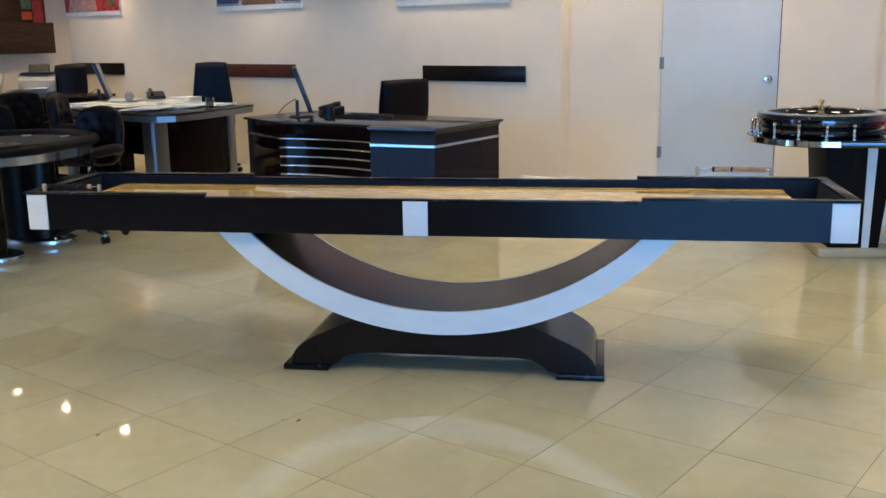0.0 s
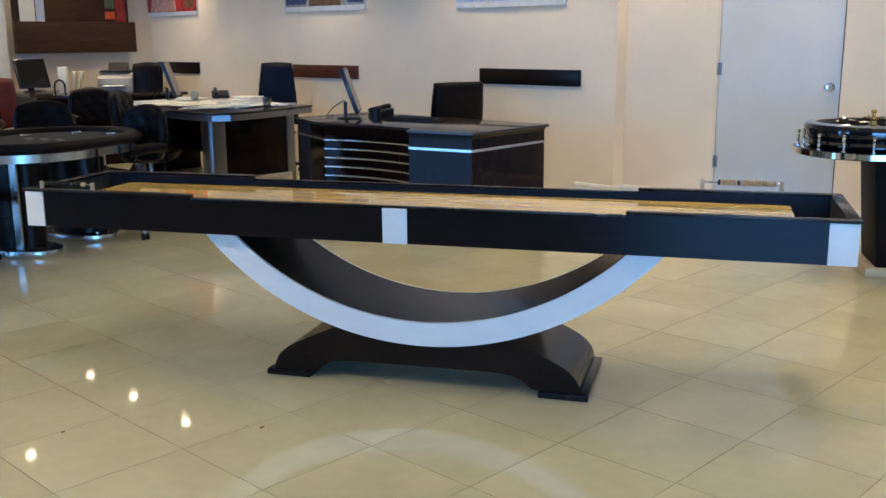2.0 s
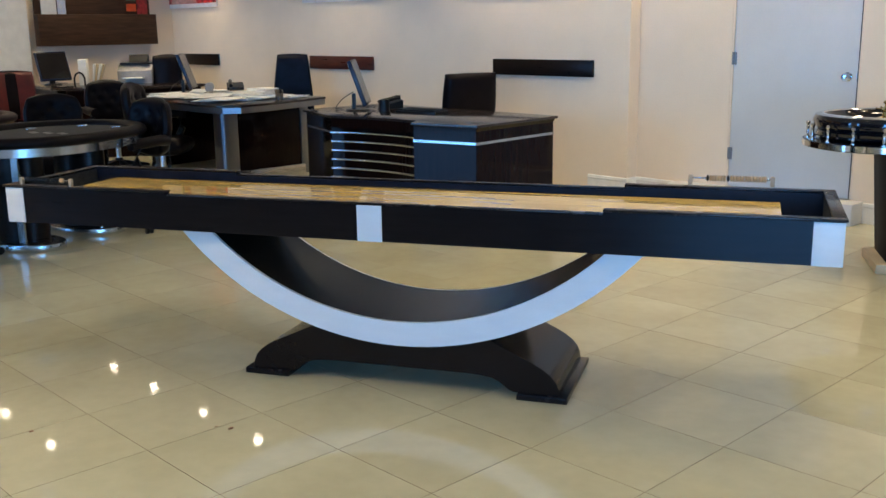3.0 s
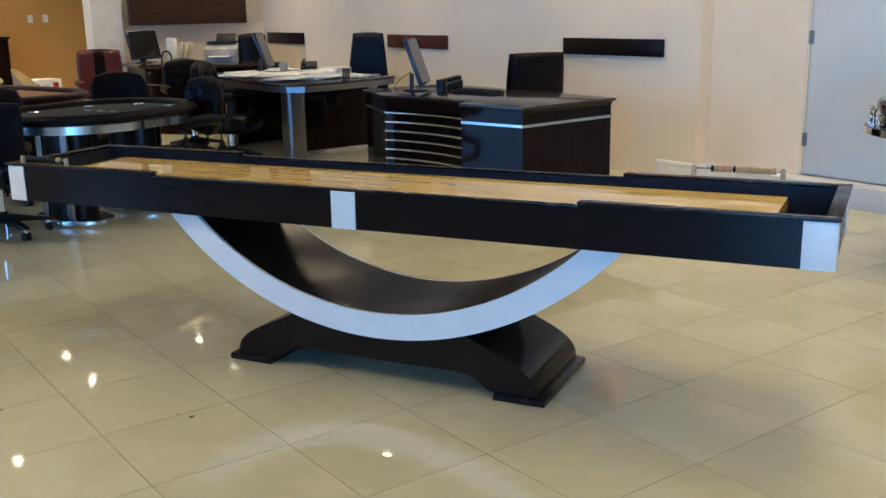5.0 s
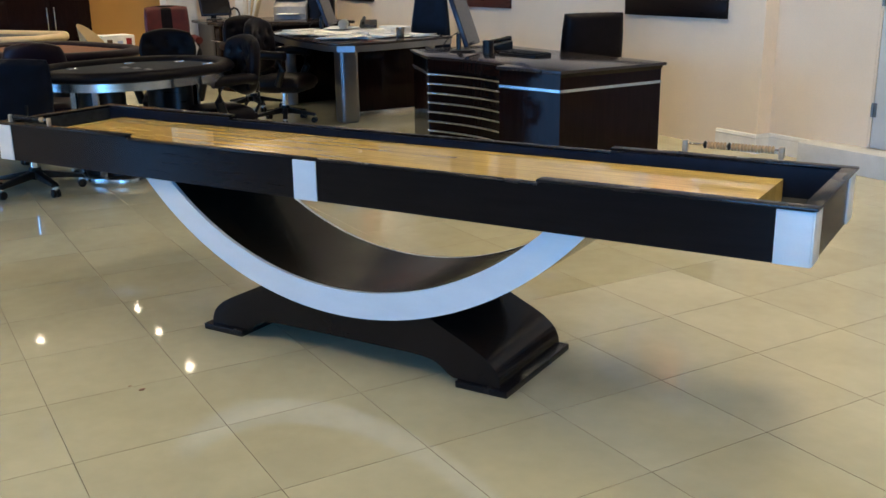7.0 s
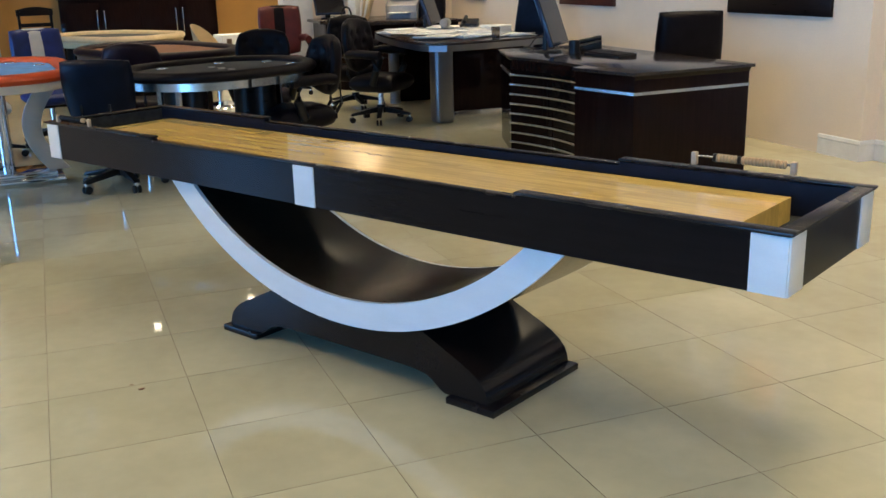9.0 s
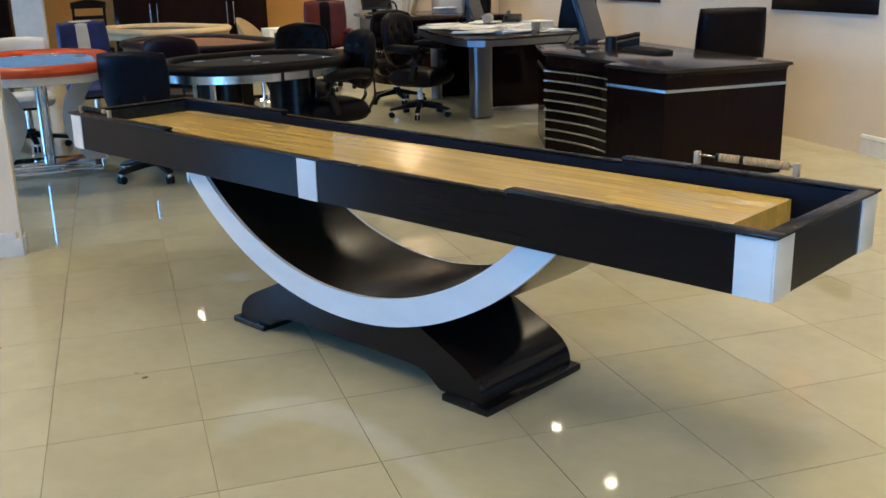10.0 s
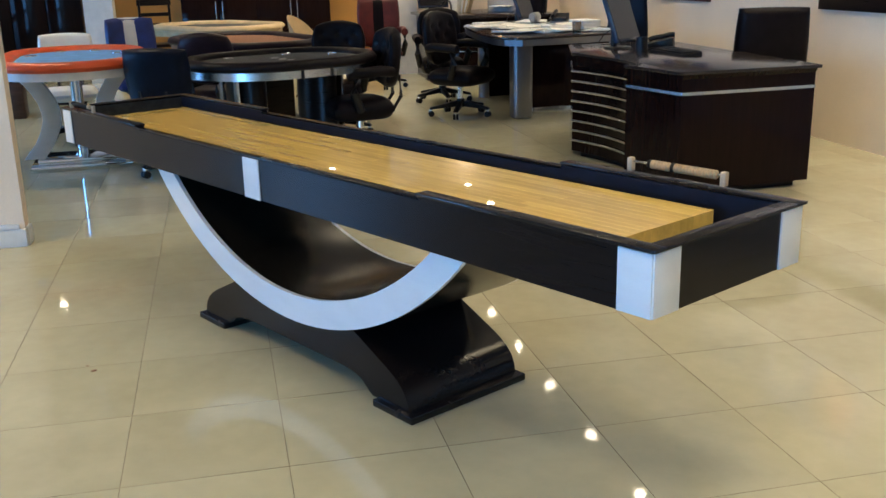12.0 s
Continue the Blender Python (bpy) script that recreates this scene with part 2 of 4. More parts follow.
def tube(bm, pts, r, seg=10):
    """A round bar along a run of points."""
    rings = []
    for i, p in enumerate(pts):
        p = Vector(p)
        d = (Vector(pts[min(i + 1, len(pts) - 1)]) - Vector(pts[max(i - 1, 0)])).normalized()
        side = d.cross(Vector((0, 0, 1)))
        side = side.normalized() if side.length > 1e-3 else Vector((1, 0, 0))
        up = side.cross(d).normalized()
        rings.append([bm.verts.new(p + r * (math.cos(2 * math.pi * k / seg) * side + math.sin(2 * math.pi * k / seg) * up)) for k in range(seg)])
    fs = [bm.faces.new(rings[0][::-1]), bm.faces.new(rings[-1])]
    for a, b in zip(rings, rings[1:]):
        fs += [bm.faces.new((a[k], a[(k + 1) % seg], b[(k + 1) % seg], b[k])) for k in range(seg)]
    bmesh.ops.recalc_face_normals(bm, faces=fs)


def stadium(length, width, n=20):
    """The outline of an oval table: two half rounds joined by straight sides."""
    r, h = width / 2, (length - width) / 2
    pts = [(h + r * math.cos(a), r * math.sin(a)) for a in (math.pi * (k / n - 0.5) for k in range(n + 1))]
    return pts + [(-h - r * math.cos(a), -r * math.sin(a)) for a in (math.pi * (k / n - 0.5) for k in range(n + 1))]


def ring_band(bm, outline, section):
    """A band round an outline; section: pairs (inset, z) of its closed cross-section."""
    n = len(outline)
    normals = []
    for i in range(n):
        a, b = Vector(outline[i - 1]), Vector(outline[(i + 1) % n])
        d = (b - a).normalized()
        normals.append(Vector((-d.y, d.x)))
    rings = [[bm.verts.new((*(Vector(p) + s * q), z)) for s, z in section] for p, q in zip(outline, normals)]
    fs = []
    m = len(section)
    for i in range(n):
        a, b = rings[i], rings[(i + 1) % n]
        fs += [bm.faces.new((a[k], a[(k + 1) % m], b[(k + 1) % m], b[k])) for k in range(m)]
    bmesh.ops.recalc_face_normals(bm, faces=fs)


def to_mesh(name, bm, mat, smooth=40):
    me = bpy.data.meshes.new(name)
    bmesh.ops.remove_doubles(bm, verts=bm.verts, dist=1e-6)
    bm.to_mesh(me)
    bm.free()
    me.materials.append(mat)
    if smooth:
        me.shade_smooth()
        me.set_sharp_from_angle(angle=radians(smooth))
    return me


def part(name, bm, mat, parent, label="", smooth=40, at=None):
    ob = new(name, to_mesh(name, bm, mat, smooth))
    ob.parent = parent
    if at is not None:
        ob.matrix_basis = at
    return tagged(ob, label)


def thing(name, label, category, m, group="", kind=""):
    ob = new(name)
    ob.empty_display_size = 0.1
    ob.matrix_world = m
    return tagged(ob, label, category, group, kind)


def solid(name, bm, mat, label, category, m=None, group="", kind="", smooth=40):
    """A thing of one mesh."""
    ob = new(name, to_mesh(name, bm, mat, smooth))
    if m is not None:
        ob.matrix_world = m
    return tagged(ob, label, category, group, kind)


B = bmesh.new

# ---- large structure ----


def slab(name, boxes, mat, label, category):
    bm = B()
    for c0, c1 in boxes:
        box(bm, [(a + b) / 2 for a, b in zip(c0, c1)], [b - a for a, b in zip(c0, c1)])
    return solid(name, bm, mat, label, category, kind="structure", smooth=0)


XW, XE, YS, H = -17.0, 8.2, -4.6, 3.15
TS, TX, TY = 0.49, -1.04, 3.34
YN, YD, XSTEP, XCOR = 7.51, 7.655, -4.45, -1.72
floor = slab("floor", [((XW, YS, -0.15), (XE, 8.0, -0.004))], M_GROUT, "glossy beige polished porcelain tile floor", "floor")
slab("wall_north", [((-12.3, YN, 0), (XSTEP, 7.9, H)), ((XSTEP, YD, 0), (-3.56, 7.9, H)), ((-3.56, YD, 2.2), (-2.5, 7.9, H)), ((-3.56, 7.80, 0), (-2.5, 7.9, 2.2)),
     ((-2.5, YD, 0), (XCOR, 7.9, H)), ((XCOR, YD - 0.09, 0), (XE, 7.9, H))], M_WALL, "peach painted plaster wall of the showroom office", "wall")
slab("wall_office_west", [((-12.5, 5.45, 0), (-12.3, 7.9, H))], M_WALL, "peach painted wall behind the office corner", "wall")
slab("post", [((-12.56, 5.05, 0), (-12.25, 5.45, H))], M_WHITE, "white painted wall end post", "post")
slab("wall_west", [((-15.2, YS, 0), (-15.0, 7.9, H))], M_ORANGE, "orange painted wall behind the dark cabinets", "wall")
slab("wall_east", [((XE, YS, 0), (XE + 0.2, 7.9, H))], M_WALL, "plain peach painted side wall", "wall")
slab("wall_south", [((XW, YS - 0.2, 0), (-9.6, YS, H)), ((-5.2, YS - 0.2, 0), (2.2, YS, H)), ((-9.6, YS - 0.2, 2.85), (-5.2, YS, H)),
     ((2.2, YS - 0.2, 2.85), (XE, YS, H)), ((-9.6, YS - 0.2, 0), (-5.2, YS, 0.25)), ((2.2, YS - 0.2, 0), (XE, YS, 0.25))], M_SHADE, "unseen wall with shop-front openings, darkened to dim reflections and bounce", "wall")
slab("ceiling", [((XW, YS, H), (XE, 7.9, H + 0.15)), ((-12.3, 6.95, 2.52), (XE, 7.9, H))], M_CEIL, "unseen plaster ceiling with a soffit, greyed to cut the fill light", "ceiling")
slab("wall_partition", [((-4.54, -0.6, 0), (-4.42, 1.635, H))], M_WALL, "peach painted partition end with a damaged white skirting", "wall")

# skirting of the north wall, with a moulded top, and its returns
SKIRT = [(0, 0), (0.016, 0), (0.016, 0.105), (0.012, 0.118), (0.020, 0.128), (0.014, 0.150), (0, 0.155)]


def skirting(x0, x1, y, name="baseboard"):
    bm = B()
    prism(bm, [(y - a, z) for a, z in SKIRT], x0, x1, axis="x")
    return solid(name, bm, M_WHITE, "white moulded skirting board along the wall", "skirting", kind="structure", smooth=30)


skirting(-4.87, XSTEP, YN)
skirting(XSTEP, -4.0, YD)
skirting(-2.40, XCOR, YD)
skirting(XCOR - 0.016, XE, YD - 0.09)
bm = B()
prism(bm, [(XSTEP + a, z) for a, z in SKIRT], YN - 0.0215, YD - 0.021, axis="y")
solid("baseboard", bm, M_WHITE, "white moulded skirting return at the wall step", "skirting", kind="structure", smooth=30)
# the damaged skirting of the pillar: a taller piece and a broken strip
bm = B()
box(bm, (-4.41, 0.52, 0.05), (0.02, 2.24, 0.10), 0.003)
box(bm, (-4.405, 1.56, 0.115), (0.02, 0.10, 0.03), 0.003)
box(bm, (-4.48, 1.643, 0.05), (0.10, 0.016, 0.10), 0.003)
solid("baseboard", bm, M_WHITE, "chipped white skirting at the foot of the pillar", "skirting", kind="structure")
bm = B()
box(bm, (-3.2, 7.555, 0.082), (1.6, 0.20, 0.164), 0.006)
solid("door_step", bm, M_STEP, "low grey step in front of the door", "step", kind="structure")


def door():
    d = thing("door_1", "closed pale grey flush door with steel hinges", "door", pose(-3.03, YD + 0.005, 0.168), kind="structure")
    bm = B()
    box(bm, (0, 0.025, 1.0), (1.02, 0.044, 2.0), 0.003)
    part("leaf", bm, M_DOOR, d)
    bm = B()
    for s in (-1, 1):
        box(bm, (s * 0.522, 0.05, 1.01), (0.016, 0.10, 2.02))
    box(bm, (0, 0.05, 2.018), (1.06, 0.10, 0.016))
    part("door_frame", bm, M_WALL, d, "peach painted frame")
    for z in (0.27, 1.04, 1.80):
        bm = B()
        cyl(bm, (-0.513, -0.006, z), 0.009, 0.10, seg=12)
        box(bm, (-0.500, 0.001, z), (0.03, 0.004, 0.10))
        part("hinge", bm, M_HINGE, d, "dull steel hinge")
    bm = B()
    lathe(bm, [(0, 0), (0.035, 0), (0.035, 0.006), (0.013, 0.010), (0.013, 0.03), (0.026, 0.038), (0.030, 0.052), (0.024, 0.066), (0, 0.070)], seg=20)
    bmesh.ops.rotate(bm, cent=(0, 0, 0), matrix=Matrix.Rotation(radians(90), 3, "X"), verts=bm.verts)
    bmesh.ops.translate(bm, vec=(0.435, 0.003, 0.915), verts=bm.verts)
    part("door_knob", bm, M_CHROME, d, "chrome door knob")
    bm = B()
    box(bm, (0.5115, 0.02, 1.0), (0.005, 0.05, 2.0))
    part("seal", bm, M_PLASTIC, d, "dark gap seal")
    bm = B()
    box(bm, (0.506, 0.0015, 0.915), (0.006, 0.006, 0.06))
    part("latch_plate", bm, M_STEEL, d)


door()


def wall_strip(x0, x1, mat, label):
    bm = B()
    box(bm, ((x0 + x1) / 2, YN - 0.012, 1.105), (x1 - x0, 0.024, 0.150), 0.003)
    solid("wall_panel", bm, mat, label, "wall panel", group="dark strips on the office wall")


M_REDWOOD = material("reddish_strip", (0.085, 0.022, 0.016), 0.3, vary=0.2, scale=6, stretch=(1, 1, 10))
M_BLACKWOOD = material("blackish_strip", (0.011, 0.007, 0.006), 0.3, spec=0.16, vary=0.2, scale=6, stretch=(1, 1, 10))
wall_strip(-6.05, -4.83, M_BLACKWOOD, "blackish brown wooden strip fixed to the wall")
wall_strip(-9.05, -7.88, M_REDWOOD, "reddish brown wooden strip fixed to the wall")
wall_strip(-12.15, -11.10, M_BLACKWOOD, "dark brown wooden strip fixed to the wall")


def poster(x0, x1, z0, base, patches, label):
    """A frameless print on a thin board with colour fields."""
    t = thing("wall_print", label, "picture", pose((x0 + x1) / 2, YN - 0.012, z0), group="prints on the office wall")
    w = x1 - x0
    bm = B()
    box(bm, (0, 0, 0.5), (w, 0.022, 1.0), 0.002)
    part("board", bm, M_PAPER, t, "white board edge")
    bm = B()
    box(bm, (0, -0.013, 0.52), (w - 0.012, 0.003, 0.93))
    part("image", bm, base, t)
    for n, (a, b, lo, hi, mat) in enumerate(patches):
        bm = B()
        prism(bm, [(a[0] * w, lo), (a[1] * w, lo), (b[1] * w, hi), (b[0] * w, hi)], -0.0185 - 0.001 * n, -0.0145 - 0.001 * n, axis="y")
        part("image_patch", bm, mat, t)


P_RED = material("print_red", (0.45, 0.03, 0.03), 0.35, vary=0.5, scale=14, second=(0.10, 0.01, 0.01))
P_BROWN = material("print_brown", (0.16, 0.09, 0.05), 0.35, vary=0.4, scale=9)
P_PINK = material("print_pink", (0.62, 0.35, 0.30), 0.35, vary=0.25, scale=20)
P_GREY = material("print_grey", (0.42, 0.42, 0.40), 0.35, vary=0.3, scale=20)
P_BLUE = material("print_blue", (0.30, 0.38, 0.58), 0.35, vary=0.45, scale=16, second=(0.62, 0.66, 0.74))
P_GREEN = material("print_green", (0.10, 0.16, 0.09), 0.4, vary=0.3, scale=20)
P_DKBLUE = material("print_dark_blue", (0.05, 0.08, 0.20), 0.35, vary=0.4, scale=30)
poster(-12.52, -11.06, 1.80, P_RED, [((-0.30, 0.16), (-0.12, 0.06), 0.06, 0.8, P_PINK), ((-0.48, -0.36), (-0.48, -0.30), 0.06, 0.6, P_BROWN), ((0.30, 0.46), (0.30, 0.46), 0.10, 0.5, P_BROWN)], "red toned printed photo board of an interior")
poster(-9.15, -7.73, 1.79, P_GREY, [((-0.18, 0.22), (-0.06, 0.06), 0.06, 0.75, P_BROWN), ((-0.48, -0.22), (-0.48, -0.10), 0.08, 0.9, P_DKBLUE), ((0.30, 0.48), (0.12, 0.48), 0.08, 0.9, P_DKBLUE)], "grey and blue printed photo board of an interior")
poster(-6.37, -5.0, 1.765, P_BLUE, [((-0.46, -0.10), (-0.40, -0.16), 0.08, 0.5, P_GREY), ((0.05, 0.44), (0.0, 0.40), 0.10, 0.6, P_PINK)], "pale blue printed photo board")


def notice_board():
    t = thing("notice_board", "dark brown wooden wall board with pinned colour sheets", "notice board", pose(-12.3, 6.35, 1.32, 0, 0, 90))
    bm = B()
    box(bm, (0, -0.02, 0.55), (1.60, 0.04, 1.1), 0.004)
    part("panel", bm, M_BOARD, t)
    bm = B()
    box(bm, (0, -0.11, 0.20), (1.64, 0.14, 0.40), 0.004)
    part("tray", bm, M_BOARD, t)
    for x, w, z, h, mat in ((0.68, 0.15, 0.402, 0.40, P_RED), (0.52, 0.14, 0.44, 0.10, M_ORANGEL), (0.52, 0.14, 0.58, 0.12, P_GREEN), (-0.62, 0.20, 0.402, 0.5, M_PAPER), (-0.45, 0.11, 0.402, 0.5, P_BLUE)):
        bm = B()
        box(bm, (x, -0.060, z + h / 2), (w, 0.006, h))
        part("sheet", bm, mat, t)


notice_board()

# downlights
for n, (x, y) in enumerate(LAMPS):
    t = thing("downlight", "small round recessed ceiling downlight, switched on; several are added for brightness", "downlight", pose(x, y, CEIL), group="ceiling downlights")
    bm = B()
    lathe(bm, [(0.045, -0.001), (0.047, -0.010), (0.062, -0.008), (0.066, -0.001)], seg=20)
    part("trim_ring", bm, M_WHITE, t)
    bm = B()
    cyl(bm, (0, 0, -0.009), 0.0445, 0.004, seg=24)
    part("lens", bm, M_LAMPGLOW, t)
    d = bpy.data.lights.new("downlight_beam", "SPOT")
    # lamps further west also get more energy, to lift that side
    d.energy, d.color, d.shadow_soft_size, d.spot_size, d.spot_blend = 74 * LAMP_GAIN.get((x, y), 1.6 if x < -7 else 1.25 if x < -4.5 else 0.92), WARM, 0.28, radians(126), 0.9
    lamp = new("downlight_beam", d)
    lamp.matrix_world = pose(x, y, CEIL - 0.02)
# the four from x = -3.95 on are added to brighten the wall
for x in (-11.2, -8.2, -6.15, -5.2, -3.95, -2.75, -1.55, -0.35):
    t = thing("downlight", "small round soffit downlight, switched on; the eastern ones are added to brighten the wall", "downlight", pose(x, 7.25, 2.52), group="ceiling downlights")
    bm = B()
    lathe(bm, [(0.045, -0.001), (0.047, -0.010), (0.062, -0.008), (0.066, -0.001)], seg=20)
    part("trim_ring", bm, M_WHITE, t)
    bm = B()
    cyl(bm, (0, 0, -0.003), 0.036, 0.004, seg=20)
    part("lens", bm, M_DIMGLOW, t)
    d = bpy.data.lights.new("downlight_beam", "SPOT")
    d.energy, d.color, d.shadow_soft_size, d.spot_size, d.spot_blend = 42, WARM, 0.11, radians(125), 0.8
    lamp = new("downlight_beam", d)
    lamp.matrix_world = pose(x, 7.25, 2.50)

# ---- the shuffleboard table ----
TB = pose(-0.809, 3.667, 0, 0, 0, 28.34) @ pose(-1.773, 0.324, 0)
L2, W2 = 1.773, 0.322
RZ, BZ = 0.800, 0.642


def shuffleboard():
    t = thing("shuffleboard_table", "long dark espresso shuffleboard table with a pale metal arc leg", "game table", TB)
    # long sides and ends of the cabinet, with the middle of each side lower than its ends
    for s in (-1, 1):
        bm = B()
        y = s * (W2 - 0.0125)
        a, b = -0.936, 0.937
        prism(bm, [(-L2, BZ), (L2, BZ), (L2, RZ + 0.004), (b, RZ + 0.004), (b, RZ - 0.010), (a, RZ - 0.010), (a, RZ + 0.004), (-L2, RZ + 0.004)], y - 0.0125, y + 0.0125, axis="y")
        part("side_panel", bm, M_ESPRESSO_X, t)
        bm = B()
        box(bm, (0, s * (W2 - 0.016), RZ - 0.006), (b - a, 0.030, 0.007), 0.002)
        part("side_trim", bm, M_RIM, t, "low dark trim along the middle")
        for x0, x1 in ((-L2 - 0.012, a), (b, L2 + 0.012)):
            bm = B()
            box(bm, ((x0 + x1) / 2, s * (W2 - 0.012), RZ + 0.0085), (x1 - x0, 0.048, 0.009), 0.002)
            part("top_rail", bm, M_RIM, t)
        for x0, w in ((-L2, 0.092), (-0.053, 0.106), (L2 - 0.100, 0.100)):
            bm = B()
            box(bm, (x0 + w / 2, s * (W2 + 0.002), (RZ + BZ) / 2 - (0.006 if abs(x0) < 0.1 else 0.0)), (w, 0.006, RZ - BZ + (0.0 if abs(x0) > 0.1 else -0.010)), 0.001)
            part("side_plate", bm, M_ALU, t, "pale brushed metal plate")
    for s in (-1, 1):
        bm = B()
        box(bm, (s * (L2 - 0.0125), 0, (RZ + BZ) / 2 + 0.002), (0.025, 2 * W2 - 0.05, RZ - BZ + 0.004))
        part("end_panel", bm, M_ESPRESSO, t)
        bm = B()
        box(bm, (s * (L2 - 0.012), 0, RZ + 0.0085), (0.048, 2 * W2 - 0.072, 0.009), 0.002)
        part("end_rail", bm, M_RIM, t)
        for q in (-1, 1):
            bm = B()
            box(bm, (s * (L2 + 0.002), q * (W2 - 0.050), (RZ + BZ) / 2), (0.006, 0.100, RZ - BZ), 0.001)
            part("corner_plate", bm, M_ALU, t, "pale brushed metal corner plate")
    # lining and gutter floor
    bm = B()
    box(bm, (0, 0, 0.690), (2 * L2 - 0.05, 2 * W2 - 0.05, 0.012))
    part("gutter_floor", bm, M_FELT, t)
    for s in (-1, 1):
        for x0, x1, h in ((-L2 + 0.025, -0.94, RZ + 0.002), (-0.94, 0.94, RZ - 0.012), (0.94, L2 - 0.025, RZ + 0.002)):
            bm = B()
            box(bm, ((x0 + x1) / 2, s * (W2 - 0.029), (0.696 + h) / 2), (x1 - x0, 0.008, h - 0.696))
            part("lining", bm, M_LINING, t, "dark blue lining")
        bm = B()
        box(bm, (s * (L2 - 0.029), 0, (0.696 + RZ) / 2), (0.008, 2 * W2 - 0.066, RZ - 0.696))
        part("lining", bm, M_FELT, t, "dark blue felt lining")
    bm = B()
    box(bm, (0, 0, 0.652), (2 * L2 - 0.06, 2 * W2 - 0.06, 0.020))
    part("underside", bm, M_ESPRESSO_X, t)
    # playing board of glued maple strips
    deck = B()
    box(deck, (0.0, 0.0, 0.715), (3.10, 0.40, 0.03))
    deck = part("deck", deck, M_BLOCK, t)
    rng = random.Random(4)
    n = 14
    w = 0.436 / n
    for r in range(n):
        x = -1.572
        y = -0.218 + (r + 0.5) * w
        while x < 1.570:
            ln = rng.choice((0.32, 0.45, 0.6, 0.75, 0.95))
            x1 = min(1.572, x + ln)
            if 1.572 - x1 < 0.2:
                x1 = 1.572
            bm = B()
            box(bm, (0, 0, 0), (x1 - x - 0.0004, w - 0.0004, 0.075), 0.0004, 1)
            strip = part("maple_strip", bm, M_MAPLE, deck, at=pose((x + x1) / 2, y, 0.7345))
            x = x1
    # arc leg
    ac, zc, ro, ri = 0.092, 1.528, 1.338, 1.235
    half = math.acos((zc - 0.645) / ro)
    outer = [(ac + ro * math.sin(a), zc - ro * math.cos(a)) for a in (half * (k / 36 * 2 - 1) for k in range(37))]
    half_i = math.acos((zc - 0.645) / ri)
    inner = [(ac + ri * math.sin(a), zc - ri * math.cos(a)) for a in (half_i * (k / 36 * 2 - 1) for k in range(37))]
    bm = B()
    prism(bm, outer + inner[::-1], -0.254, 0.254, axis="y")
    part("arc_body", bm, M_ARC, t)
    for s in (-1, 1):
        bm = B()
        prism(bm, outer + inner[::-1], s * 0.262 - 0.008, s * 0.262 + 0.008, axis="y")
        part("arc_face", bm, M_ALU, t, "pale satin metal arc face")
    # pedestal with feet
    pc = 0.084
    up = [(-0.684, 0.028), (-0.680, 0.058), (-0.668, 0.086), (-0.645, 0.112), (-0.613, 0.136), (-0.572, 0.158), (-0.515, 0.184), (-0.405, 0.234), (-0.34, 0.262)]
    top = [(-0.25, 0.248), (-0.12, 0.228), (0, 0.222), (0.12, 0.228), (0.25, 0.248)]
    under = [(0.492, 0.028), (0.474, 0.036), (0.455, 0.051), (0.432, 0.068), (0.405, 0.080), (0.36, 0.087), (0.30, 0.090)]
    bm = B()
    prism(bm, [(x + pc, z) for x, z in up + top + [(-x, z) for x, z in up[::-1]] + under + [(-x, z) for x, z in under[::-1]]], -0.248, 0.248, axis="y")
    part("pedestal", bm, M_ESPRESSO_P, t)
    for s in (-1, 1):
        bm = B()
        prism(bm, [(pc + s * 0.510, -0.264), (pc + s * 0.718, -0.264), (pc + s * 0.718, 0.264), (pc + s * 0.510, 0.264)], 0.0, 0.0275, bevel=0.004)
        bmesh.ops.recalc_face_normals(bm, faces=bm.faces[:])
        part("foot", bm, M_RIM, t, "thin black foot plate")
    return t


shuffleboard()


def scorer(m, beads, label):
    """A scoring rail: two end blocks, a rod and beads."""
    t = thing("score_rail", label, "score counter", m)
    for s in (-1, 1):
        bm = B()
        box(bm, (s * 0.165, 0, 0.021), (0.018, 0.020, 0.042), 0.003)
        part("end_block", bm, M_BLOCK, t)
    bm = B()
    cyl(bm, (0, 0, 0.030), 0.0035, 0.33, seg=10, axis="x")
    part("rod", bm, M_STEEL, t)
    for x, mat in beads:
        bm = B()
        lathe(bm, [(0.003, -0.0052), (0.0085, -0.0050), (0.0125, -0.0030), (0.0142, 0.0), (0.0125, 0.0030), (0.0085, 0.0050), (0.003, 0.0052)], seg=14)
        bmesh.ops.rotate(bm, cent=(0, 0, 0), matrix=Matrix.Rotation(radians(90), 3, "Y"), verts=bm.verts)
        part("bead", bm, mat, t, at=pose(x, 0, 0.030))


row = [(-0.095, M_PLASTIC)] + [(-0.083 + 0.0113 * k, M_BEAD) for k in range(6)] + [(-0.012, M_PLASTIC)] + [(0.001 + 0.0113 * k, M_BEAD) for k in range(13)]
scorer(TB @ pose(1.375, W2 - 0.012, RZ + 0.0185), row, "wooden bead scoring rail on the table edge")
row = [(-0.130 + 0.0113 * k, M_PLASTIC) for k in range(14)] + [(0.045 + 0.0113 * k, M_PLASTIC) for k in range(4)] + [(0.10 + 0.0113 * k, M_BEAD) for k in range(2)]
scorer(TB @ pose(-1.56, -W2 + 0.012, RZ + 0.0135) @ Matrix.Scale(0.8, 4), row, "black bead scoring rail on the table edge")

